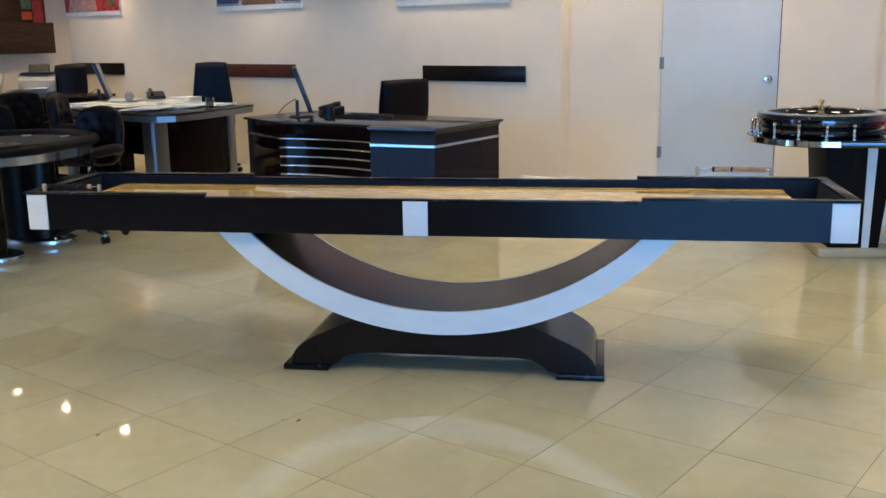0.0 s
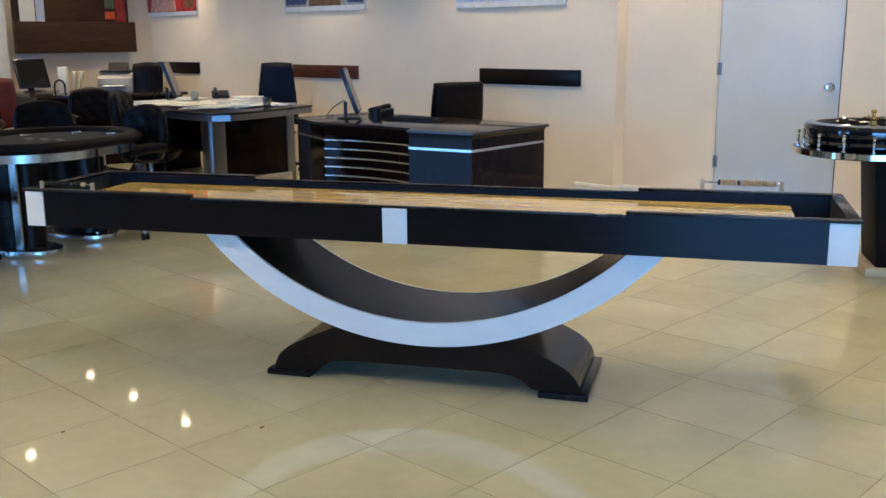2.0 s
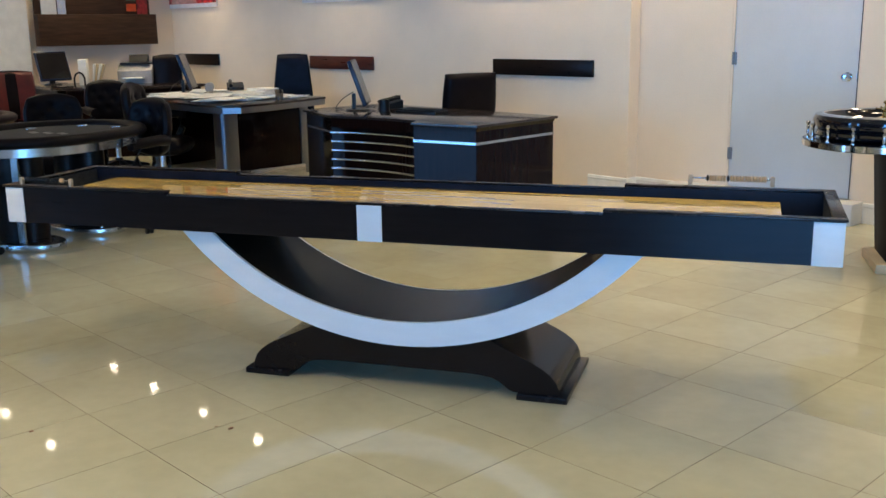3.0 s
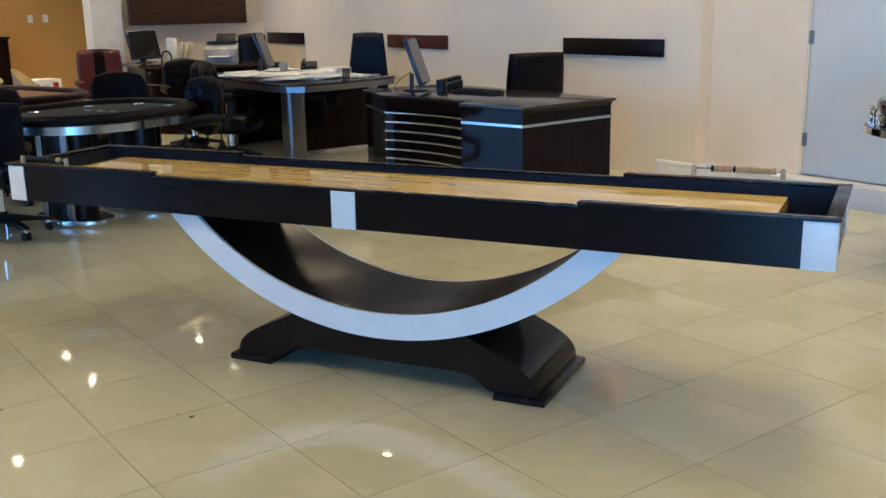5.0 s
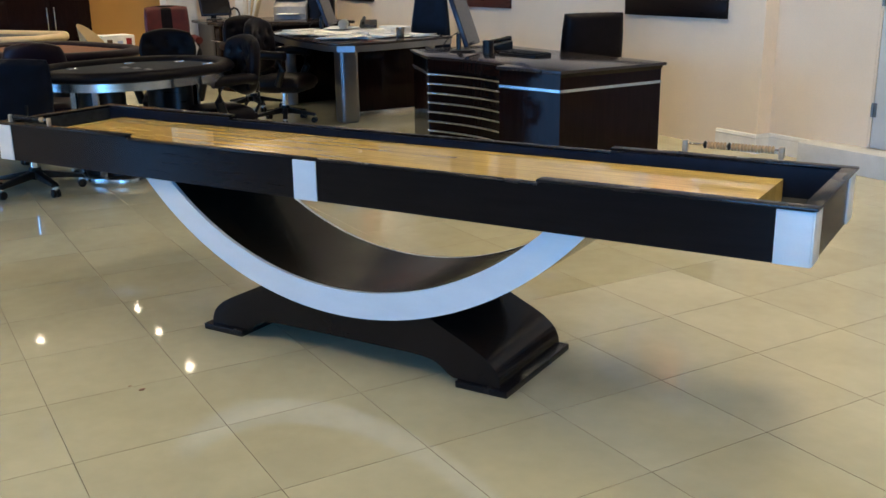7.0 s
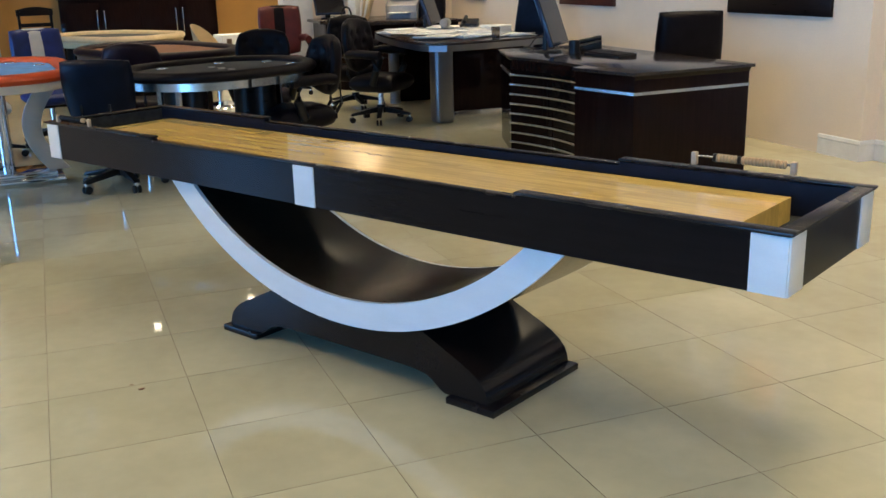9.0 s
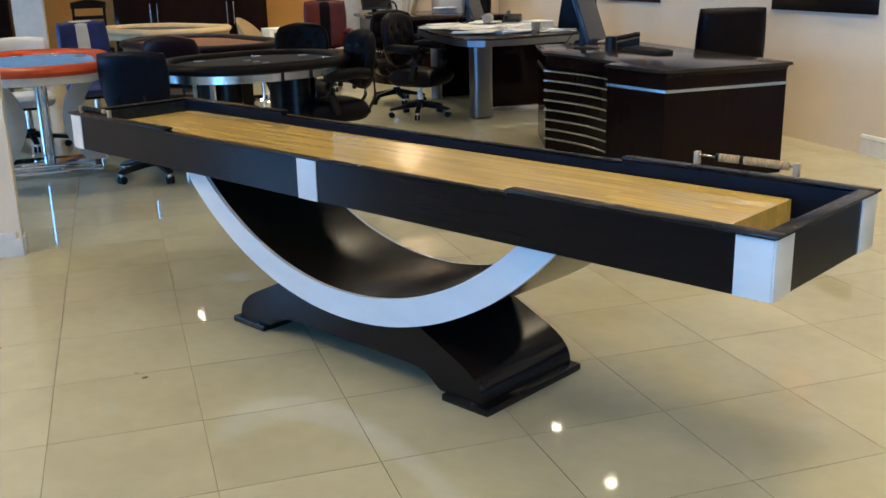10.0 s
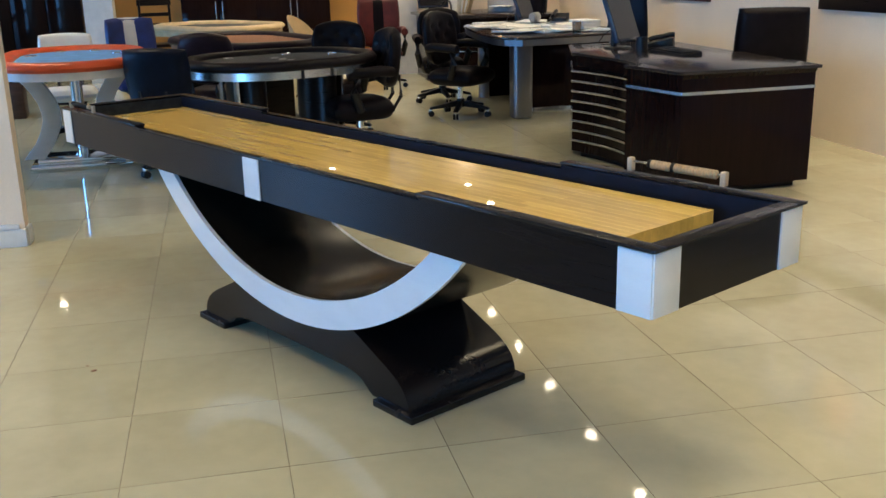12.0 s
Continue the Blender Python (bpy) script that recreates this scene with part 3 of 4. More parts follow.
# ---- desks ----


def ribbon(bm, pts, z0, z1, th):
    """A thin upright band along a plan line, th thick towards its left side."""
    outer = []
    for i, p in enumerate(pts):
        d = (Vector(pts[min(i + 1, len(pts) - 1)]) - Vector(pts[max(i - 1, 0)])).normalized()
        outer.append((p[0] - d.y * th, p[1] + d.x * th))
    prism(bm, list(pts) + outer[::-1], z0, z1)


def reception_desk():
    t = thing("reception_desk", "dark glossy mahogany desk with curved ribbed front and steel band", "desk", pose(0, 0, 0))
    n = 18
    cove = [(-5.875 + 0.975 * k / n, 5.345 + 0.125 * k / n + 0.085 * math.sin(math.pi * k / n) ** 0.8) for k in range(n + 1)]
    bm = B()
    prism(bm, [(-6.535, 5.575)] + cove + [(-4.868, 5.345), (-4.338, 5.478), (-4.395, 6.42), (-6.535, 6.42)], 0.045, 0.765)
    part("body", bm, M_MAHOG, t)
    bm = B()
    prism(bm, [(-6.49, 5.62), (-5.85, 5.41)] + [(x, y + 0.05) for x, y in cove[2:-1]] + [(-4.84, 5.40), (-4.40, 5.51), (-4.46, 6.36), (-6.49, 6.36)], 0.0, 0.045)
    part("plinth", bm, M_BLACKWOOD, t)
    bm = B()
    edge = [(x, 0.5 * y + 0.5 * (5.345 + 0.128 * (x + 5.875)) - 0.014) for x, y in cove[1:-1]]
    prism(bm, [(-6.57, 5.562), (-5.885, 5.330)] + edge + [(-4.875, 5.325), (-4.312, 5.458), (-4.368, 6.445), (-6.57, 6.445)], 0.765, 0.787, bevel=0.004)
    part("desktop", bm, M_TOP, t, "polished dark stone-look top")
    bm = B()
    prism(bm, [(-5.875, 5.337)] + [(x, y - 0.004) for x, y in edge] + [(-4.90, 5.46), (-4.92, 5.60), (-5.875, 5.60)], 0.690, 0.7648)
    part("fascia", bm, M_MAHOG, t)
    # flared moulding under the top along the side
    bm = B()
    for x0, x1, y0, y1 in ((-4.338, -4.395, 5.478, 6.42),):
        d = Vector((x1 - x0, y1 - y0, 0)).normalized()
        q = Vector((d.y, -d.x, 0))
        rows = [[bm.verts.new(Vector((x, y, z)) + o * q) for o, z in ((-0.002, 0.735), (0.003, 0.742), (0.010, 0.752), (0.018, 0.7645), (-0.002, 0.7645))] for x, y in ((x0, y0), (x1, y1))]
        for k in range(5):
            bm.faces.new((rows[0][k], rows[0][(k + 1) % 5], rows[1][(k + 1) % 5], rows[1][k]))
        bm.faces.new(rows[0][::-1])
        bm.faces.new(rows[1])
    bmesh.ops.recalc_face_normals(bm, faces=bm.faces[:])
    part("moulding", bm, M_MAHOG, t)
    for k in range(8):
        bm = B()
        tube(bm, [(x, y - 0.008, 0.128 + 0.0745 * k) for x, y in cove[:-1]], 0.0095, 10)
        part("rib", bm, M_CHROME, t, "curved steel rib")
    for a, b in (((-4.868, 5.345), (-4.338, 5.478)), ((-4.338, 5.478), (-4.395, 6.42)), ((-6.535, 5.575), (-5.875, 5.345))):
        bm = B()
        ribbon(bm, [a, b], 0.640, 0.660, -0.007)
        part("steel_band", bm, M_STEEL, t, "brushed steel band")


def paper_desk():
    t = thing("office_desk", "dark topped desk with steel edge and a steel leg", "desk", pose(0, 0, 0))
    plan = [(-9.95, 6.62), (-9.95, 5.95), (-9.80, 5.62), (-9.50, 5.42), (-8.9, 5.30), (-8.2, 5.23), (-7.62, 5.21), (-7.42, 5.26), (-7.32, 5.40), (-7.36, 5.75), (-7.50, 6.30), (-7.62, 6.62)]
    bm = B()
    prism(bm, plan, 0.778, 0.800, bevel=0.004)
    part("desktop", bm, M_TOP, t)
    bm = B()
    inner = [(x * 0.994 - 0.052, y * 0.99 + 0.059) for x, y in plan]
    prism(bm, inner, 0.722, 0.777)
    part("edge_band", bm, M_LEGSTEEL, t, "brushed steel edge")
    bm = B()
    box(bm, (-7.87, 5.56, 0.361), (0.19, 0.19, 0.722), 0.035, 4)
    part("corner_leg", bm, M_LEGSTEEL, t, "rounded brushed steel leg")
    bm = B()
    box(bm, (-7.87, 6.49, 0.361), (0.08, 0.10, 0.722), 0.008)
    part("rear_leg", bm, M_LEGSTEEL, t)
    bm = B()
    box(bm, (-7.87, 6.05, 0.41), (0.05, 0.78, 0.62), 0.004)
    part("end_panel", bm, M_MAHOG, t)
    bm = B()
    box(bm, (-7.86, 6.05, 0.05), (0.075, 0.86, 0.10), 0.008)
    part("foot_rail", bm, M_STEEL, t, "brushed steel foot")
    bm = B()
    box(bm, (-9.55, 6.05, 0.36), (0.05, 0.80, 0.72), 0.004)
    part("end_panel", bm, M_MAHOG, t)
    bm = B()
    box(bm, (-8.7, 6.40, 0.45), (1.65, 0.03, 0.50), 0.004)
    part("modesty_panel", bm, M_MAHOG, t)
    bm = B()
    cyl(bm, (-9.45, 5.62, 0.361), 0.06, 0.722)
    part("corner_leg", bm, M_LEGSTEEL, t, "round brushed steel leg")


def corner_desk():
    t = thing("corner_desk", "dark wooden corner desk with a curved front", "desk", pose(0, 0, 0))
    front = [(-12.2, 5.35)] + [(-11.35 + 0.85 * math.sin(a) - 0.0, 6.15 - 0.85 * math.cos(a)) for a in (math.pi / 2 * k / 8 - 0.3 for k in range(9))] + [(-10.45, 6.9), (-12.2, 6.9)]
    bm = B()
    prism(bm, front, 0.80, 0.835, bevel=0.004)
    part("desktop", bm, M_TOP, t)
    bm = B()
    prism(bm, [(-12.15 + (x + 12.2) * 0.93, 6.86 + (y - 6.9) * 0.93) for x, y in front], 0.0, 0.80)
    part("body", bm, M_MAHOG, t)
    for k in range(3):
        bm = B()
        ribbon(bm, [(-12.15 + (x + 12.2) * 0.93, 6.86 + (y - 6.9) * 0.93) for x, y in front[1:-2]], 0.2 + 0.2 * k, 0.212 + 0.2 * k, -0.008)
        part("rib", bm, M_STEEL, t)


reception_desk()
paper_desk()
corner_desk()


def monitor(m, w, h, label, z=0.0):
    t = thing("monitor", label, "monitor", m)
    tilt = Matrix.Rotation(radians(19), 4, "X")
    bm = B()
    box(bm, (0, 0, 0), (w, 0.035, h), 0.008)
    bmesh.ops.transform(bm, matrix=Matrix.Translation((0, 0.02, 0.045 + h / 2)) @ tilt, verts=bm.verts)
    part("casing", bm, M_BEZEL, t, "dark casing, tinted navy for the window reflection")
    bm = B()
    box(bm, (0, 0.019, 0.004), (w - 0.03, 0.003, h - 0.04), 0.001, 1)
    bmesh.ops.transform(bm, matrix=Matrix.Translation((0, 0.02, 0.045 + h / 2)) @ tilt, verts=bm.verts)
    part("screen", bm, M_SCREEN, t, "dark glossy screen")
    bm = B()
    prism(bm, [(-0.035, 0.0), (0.035, 0.0), (0.028, 0.15), (-0.028, 0.15)], -0.045, -0.015, bevel=0.004, axis="y")
    part("neck", bm, M_PLASTIC, t)
    bm = B()
    cyl(bm, (0, 0, 0.008), 0.11, 0.016, 0.10, seg=28, bevel=0.003)
    part("stand", bm, M_PLASTIC, t)
    bm = B()
    tube(bm, [(-0.05, -0.04, 0.16), (-0.07, -0.14, 0.10), (-0.10, -0.2, 0.03), (-0.2, -0.22, 0.008), (-0.28, -0.16, 0.006)], 0.004, 6)
    part("cable", bm, M_PLASTIC, t)


def facing(x, y, z, fx, fy):
    """A pose at (x, y, z) whose +y axis points along (fx, fy)."""
    return pose(x, y, z, 0, 0, math.degrees(math.atan2(-fx, fy)))


monitor(facing(-6.05, 5.77, 0.787, 0.70, 0.71), 0.46, 0.40, "thin flat monitor on the reception desk")
monitor(facing(-9.42, 6.03, 0.800, 0.62, 0.78), 0.42, 0.40, "thin flat monitor among papers on the office desk")
monitor(facing(-12.0, 5.60, 0.835, 0.95, 0.1), 0.42, 0.38, "thin flat monitor on the corner desk")


def keyboard(m):
    t = thing("keyboard", "black computer keyboard on the reception desk", "keyboard", m)
    bm = B()
    prism(bm, [(-0.08, 0.0), (0.08, 0.0), (0.08, 0.030), (-0.08, 0.014)], -0.23, 0.23, bevel=0.003, axis="x")
    part("case", bm, M_PLASTIC, t)
    bm = B()
    for r in range(5):
        for c in range(15):
            box(bm, (-0.205 + c * 0.0293, -0.055 + r * 0.026, 0.0205 + 0.0026 * r), (0.022, 0.020, 0.012))
    tagged(part("keys", bm, M_PLASTIC, t), kind="stuff")


keyboard(pose(-5.45, 5.97, 0.787, 0, 0, 3))


def desk_phone(m):
    t = thing("desk_phone", "black desk telephone with a handset and coiled cord", "telephone", m)
    bm = B()
    prism(bm, [(-0.10, 0.0), (0.10, 0.0), (0.10, 0.075), (-0.10, 0.03)], -0.09, 0.09, bevel=0.006, axis="x")
    part("base", bm, M_PLASTIC, t)
    bm = B()
    tube(bm, [(-0.05, -0.10, 0.048), (-0.05, -0.07, 0.062), (-0.05, 0.0, 0.075), (-0.05, 0.07, 0.092), (-0.05, 0.10, 0.092)], 0.020, 12)
    part("handset", bm, M_PLASTIC, t)
    bm = B()
    tube(bm, [(-0.06 + 0.012 * math.cos(k * 1.3), -0.12 - 0.003 * k, 0.012 + 0.012 * math.sin(k * 1.3) + 0.006) for k in range(60)], 0.003, 5)
    part("cord", bm, M_PLASTIC, t)


desk_phone(pose(-6.02, 6.12, 0.787, 0, 0, -30))
bm = B()
lathe(bm, [(0, 0), (0.045, 0), (0.045, 0.10), (0.040, 0.10), (0.040, 0.01), (0, 0.01)], seg=24)
solid("pen_cup", bm, M_PLASTIC, "black round pen pot on the reception desk", "pen pot", pose(-5.80, 5.86, 0.787))
bm = B()
lathe(bm, [(0, 0), (0.036, 0), (0.044, 0.11), (0.041, 0.11), (0.033, 0.006), (0, 0.006)], seg=24)
solid("drinking_glass", bm, M_SMOKE, "amber tinted drinking glass on the office desk", "glass", pose(-7.56, 6.0, 0.800))
rng = random.Random(9)
for k in range(44):
    x, y = rng.uniform(-9.35, -7.75), rng.uniform(5.42, 6.35)
    bm = B()
    n = rng.choice((0.0008, 0.0012, 0.002, 0.004))
    box(bm, (0, 0, n / 2), (0.21, 0.297, n))
    for v in bm.verts:
        v.co.z += max(0.0, rng.uniform(-0.01, 0.022)) if v.co.z > n * 0.9 else 0.0
    solid("paper_sheet", bm, M_PAPER, "loose white printed sheet lying on the desk", "paper", pose(x, y, 0.8005 + 0.0007 * k, 0, 0, rng.uniform(-80, 80)), group="papers on the office desk", smooth=0)
bm = B()
box(bm, (0, 0, 0.02), (0.30, 0.23, 0.04), 0.006)
box(bm, (0.01, 0.01, 0.055), (0.28, 0.21, 0.03), 0.006)
solid("folder_pile", bm, M_PAPER, "pile of white folders on the office desk", "folders", pose(-8.5, 6.42, 0.80, 0, 0, 12))
bm = B()
cyl(bm, (0, 0, 0.05), 0.048, 0.15, seg=24, axis="x", bevel=0.008)
cyl(bm, (0.085, 0, 0.05), 0.036, 0.03, seg=24, axis="x", bevel=0.004)
box(bm, (0, 0, 0.012), (0.12, 0.07, 0.024), 0.004)
solid("desk_gadget", bm, M_GREYP, "small round grey desk gadget lying among the papers", "gadget", pose(-8.95, 6.05, 0.836, 0, 0, -35))
desk_phone(pose(-8.75, 6.25, 0.852, 0, 0, 60))


def printer(m):
    t = thing("printer", "grey and black desk printer with a paper tray", "printer", m)
    bm = B()
    prism(bm, [(-0.22, 0), (0.22, 0), (0.22, 0.16), (0.12, 0.24), (-0.22, 0.24)], -0.22, 0.22, bevel=0.012, axis="y")
    part("body", bm, M_GREYP, t)
    bm = B()
    box(bm, (0.0, 0, 0.25), (0.34, 0.38, 0.02), 0.006)
    part("lid", bm, M_PLASTIC, t)
    bm = B()
    box(bm, (0.29, 0, 0.07), (0.16, 0.26, 0.012), 0.003)
    part("paper_tray", bm, M_PAPER, t)
    bm = B()
    prism(bm, [(-0.12, 0.26), (-0.02, 0.26), (-0.08, 0.36), (-0.15, 0.34)], -0.12, 0.12, axis="y")
    part("sheet_feeder", bm, M_PLASTIC, t)


printer(pose(-11.55, 6.55, 0.835, 0, 0, -40))
bm = B()
box(bm, (0, 0, 0.16), (0.10, 0.26, 0.32), 0.004)
solid("ring_binder", bm, M_PAPER, "white upright file box on the corner desk", "file box", pose(-11.64, 5.85, 0.835, 0, 0, 60))
for k in range(4):
    bm = B()
    box(bm, (0, 0, 0.13), (0.02, 0.20, 0.26), 0.002, turn=Matrix.Rotation(radians(5 + 4 * k), 4, "Y"))
    solid("booklet", bm, M_CREAM if k % 2 else M_PAPER, "pale leaning booklet beside the file box", "booklet", pose(-11.52 + 0.03 * k, 5.93 + 0.02 * k, 0.836, 0, 0, 60), group="booklets on the corner desk")
bm = B()
tube(bm, [(-0.06, 0, 0.0), (-0.06, 0, 0.10), (-0.04, 0, 0.15), (0, 0, 0.17), (0.04, 0, 0.15), (0.06, 0, 0.10), (0.06, 0, 0.0)], 0.012, 8)
solid("headset", bm, M_PLASTIC, "black headset loop standing on the corner desk", "headset", pose(-11.33, 5.65, 0.835, 0, 0, 60))

# ---- chairs ----


def pad(bm, w, h, th, k=0.30, taper=0.0, curve=0.0, tufts=(), n=18, m=18, c=(0, 0, 0)):
    """An upholstered upright pad in the x-z plane, its front towards +y; tufts: (u, v) of sunk buttons."""
    front, back = [], []
    for i in range(n + 1):
        for j in range(m + 1):
            u, v = 2 * i / n - 1, 2 * j / m - 1
            x = u * math.sqrt(1 - k * v * v / 2 * 1.0) * (1 + taper * v) * w / 2
            z = v * math.sqrt(1 - k * u * u / 2) * h / 2
            swell = (max(0.0, 1 - u ** 6) * max(0.0, 1 - v ** 6)) ** 0.5
            dip = sum(math.exp(-(((u - a) * w) ** 2 + ((v - b) * h) ** 2) / 0.0030) for a, b in tufts)
            off = curve * u * u
            front.append(bm.verts.new((c[0] + x, c[1] + off + th * (0.12 + 0.38 * swell - 0.22 * dip * swell), c[2] + z)))
            back.append(bm.verts.new((c[0] + x, c[1] + off - th * (0.12 + 0.38 * swell), c[2] + z)))
    fs = []
    q = m + 1
    for i in range(n):
        for j in range(m):
            a, b, d, e = i * q + j, (i + 1) * q + j, (i + 1) * q + j + 1, i * q + j + 1
            fs.append(bm.faces.new((front[a], front[b], front[d], front[e])))
            fs.append(bm.faces.new((back[a], back[e], back[d], back[b])))
    edge = [i * q for i in range(n + 1)] + [n * q + j for j in range(1, q)] + [i * q + m for i in range(n - 1, -1, -1)] + [j for j in range(m - 1, 0, -1)]
    for a, b in zip(edge, edge[1:] + edge[:1]):
        fs.append(bm.faces.new((front[a], front[b], back[b], back[a])))
    bmesh.ops.recalc_face_normals(bm, faces=fs)


DIAMOND = [(u, v) for v in (-0.35, 0.45) for u in (-0.62, 0.0, 0.62)] + [(u, v) for v in (0.05,) for u in (-0.32, 0.32)]


def swivel_base(t, chrome=True):
    bm = B()
    cyl(bm, (0, 0, 0.27), 0.028, 0.22, seg=16)
    part("gas_column", bm, M_CHROME if chrome else M_PLASTIC, t)
    bm = B()
    cyl(bm, (0, 0, 0.13), 0.05, 0.08, 0.04, seg=20)
    part("hub", bm, M_PLASTIC, t)
    for k in range(5):
        a = 2 * math.pi * k / 5 + 0.4
        m = Matrix.Rotation(a, 4, "Z")
        bm = B()
        prism(bm, [(0.03, 0.095), (0.30, 0.070), (0.315, 0.078), (0.30, 0.095), (0.03, 0.150)], -0.024, 0.024, bevel=0.006, axis="y")
        leg = part("leg", bm, M_PLASTIC, t, at=m)
        bm = B()
        for s in (-1, 1):
            cyl(bm, (0.295, s * 0.016, 0.029), 0.029, 0.020, seg=18, axis="y", bevel=0.004)
        part("caster", bm, M_PLASTIC, leg)
        bm = B()
        cyl(bm, (0.295, 0, 0.066), 0.016, 0.03, seg=12)
        part("caster_cap", bm, M_CHROME, leg, "chrome caster cap")


def chair(m, mat, label, top, w=0.50, back_h=0.45, arms=True, tufts=(), stripe=None, taper=0.04, group="", seat_z=0.47, stripe_w=0.16, lean=6, curve=0.05, back_th=0.11, back_k=0.34):
    """A swivel chair; front towards +y."""
    t = thing("swivel_chair", label, "chair", m, group=group)
    swivel_base(t)
    bm = B()
    pad(bm, w, 0.50, 0.17 if tufts else 0.11, k=0.25, c=(0, 0, 0))
    bmesh.ops.rotate(bm, cent=(0, 0, 0), matrix=Matrix.Rotation(radians(90), 3, "X"), verts=bm.verts)
    bmesh.ops.translate(bm, vec=(0, 0.02, seat_z - (0.08 if tufts else 0.05)), verts=bm.verts)
    part("seat", bm, mat, t)
    bm = B()
    box(bm, (0, 0, seat_z - 0.115), (0.26, 0.26, 0.035), 0.008)
    part("seat_plate", bm, M_PLASTIC, t)
    at = pose(0, -0.24, top - back_h, lean, 0, 0)
    bm = B()
    pad(bm, w, back_h, back_th, k=back_k if not tufts else 0.75, taper=taper, curve=curve, tufts=tufts, n=24, m=22, c=(0, 0, back_h / 2))
    back = part("backrest", bm, mat, t, at=at)
    if stripe:
        for s in (1, -1):
            bm = B()
            n = 14
            pts = []
            for j in range(n + 1):
                v = -0.985 + 1.97 * j / n
                swell = max(0.0, 1 - v ** 6) ** 0.5
                for u in (-1, 1):
                    pts.append(bm.verts.new((u * stripe_w / 2, s * (back_th * (0.12 + 0.38 * swell) + 0.003), back_h / 2 + v * back_h / 2)))
            for j in range(n):
                bm.faces.new((pts[2 * j], pts[2 * j + 1], pts[2 * j + 3], pts[2 * j + 2]))
            r = bmesh.ops.solidify(bm, geom=bm.faces[:], thickness=0.004)
            bmesh.ops.recalc_face_normals(bm, faces=bm.faces[:])
            part("stripe", bm, stripe, back, "stripe panel of contrasting leather")
    if tufts:
        for u, v in tufts:
            bm = B()
            lathe(bm, [(0.010, 0), (0.008, 0.004), (0, 0.006)], seg=10)
            bmesh.ops.rotate(bm, cent=(0, 0, 0), matrix=Matrix.Rotation(radians(-90), 3, "X"), verts=bm.verts)
            part("button", bm, mat, back, at=pose(u * w / 2 * 0.97, curve * u * u + back_th * 0.30, back_h / 2 + v * back_h / 2 * 0.97))
    for s in (-1, 1):
        bm = B()
        tube(bm, [(s * 0.10, -0.10, seat_z - 0.10), (s * 0.10, -0.25, seat_z - 0.09), (s * 0.10, -0.31, seat_z), (s * 0.10, -0.30, seat_z + 0.16)], 0.014, 8)
        part("back_bracket", bm, M_PLASTIC, t)
    if arms:
        for s in (-1, 1):
            bm = B()
            pts = [(s * (w / 2 - 0.02), -0.20, seat_z + 0.20), (s * (w / 2 + 0.03), -0.10, seat_z + 0.215), (s * (w / 2 + 0.03), 0.16, seat_z + 0.20)]
            tube(bm, pts, 0.042, 12)
            arm = part("arm_pad", bm, mat, t)
            bm = B()
            tube(bm, [(s * (w / 2 + 0.03), 0.10, seat_z + 0.18), (s * (w / 2 + 0.035), 0.12, seat_z + 0.06), (s * (w / 2), 0.06, seat_z - 0.08)], 0.034, 10)
            part("arm_post", bm, M_PLASTIC, arm)
    return t


chair(facing(-6.13, 7.06, 0, -0.97, 0.26), M_LEATHER, "black low-backed office chair behind the reception desk", 1.07, w=0.57, back_h=0.50, arms=False, curve=0.02, taper=-0.03, back_k=0.12)
chair(facing(-8.58, 6.84, 0, 0.69, -0.72), M_NAVY, "dark tall tapered office chair behind the office desk", 1.22, w=0.43, back_h=0.72, arms=False, taper=-0.17, curve=0.03, back_k=0.14)
chair(facing(-11.05, 6.55, 0, 0.5, -0.86), M_LEATHER, "black tall office chair beside the corner desk", 1.20, w=0.44, back_h=0.66, arms=False, taper=0.0)
G = "chairs round the card tables"
chair(facing(-6.25, 2.42, 0, -0.9, 0.45), M_NAVY, "dark navy leather swivel chair seen from its back", 0.93, w=0.50, back_h=0.44, arms=False, group=G, taper=0.05)
chair(facing(-7.5, 2.72, 0, -0.9, 0.3), M_PLUM, "dark plum leather swivel chair by the brown table", 0.95, w=0.48, back_h=0.42, arms=False, group=G, back_k=0.75)
chair(facing(-7.58, 3.76, 0, 0.96, -0.28), M_LEATHER, "black tufted leather swivel chair facing the black table", 0.98, w=0.48, back_h=0.42, tufts=DIAMOND, group=G)
chair(facing(-6.40, 3.79, 0, 0.15, -1), M_LEATHER, "black tufted leather swivel chair pushed to the black table", 0.99, w=0.48, back_h=0.46, tufts=DIAMOND, group=G)
chair(facing(-9.33, 5.12, 0, 0.97, -0.1), M_LEATHER, "black tufted leather swivel chair beside the corner desk", 0.99, w=0.48, back_h=0.46, tufts=DIAMOND, group=G)
chair(facing(-8.23, 5.05, 0, 0.72, 0.70), M_LEATHER, "black tufted leather armchair on casters, free in the aisle", 1.01, w=0.54, back_h=0.52, tufts=DIAMOND, group=G)
chair(facing(-10.85, 4.70, 0, 1, -0.1), M_REDL, "red leather swivel chair with a black centre stripe", 1.07, w=0.52, back_h=0.60, stripe=M_LEATHER, stripe_w=0.20, group=G)
chair(facing(-8.55, 2.02, 0, 0.95, 0.25), M_BLUEL, "blue leather swivel chair with a white centre stripe", 1.03, w=0.46, back_h=0.56, stripe=M_WHITEL, stripe_w=0.20, lean=11, arms=False, group=G)
chair(facing(-8.0, 1.46, 0, 1, 0.1), M_WHITEL, "white leather swivel chair at the orange table", 0.93, w=0.46, back_h=0.40, arms=False, group=G)


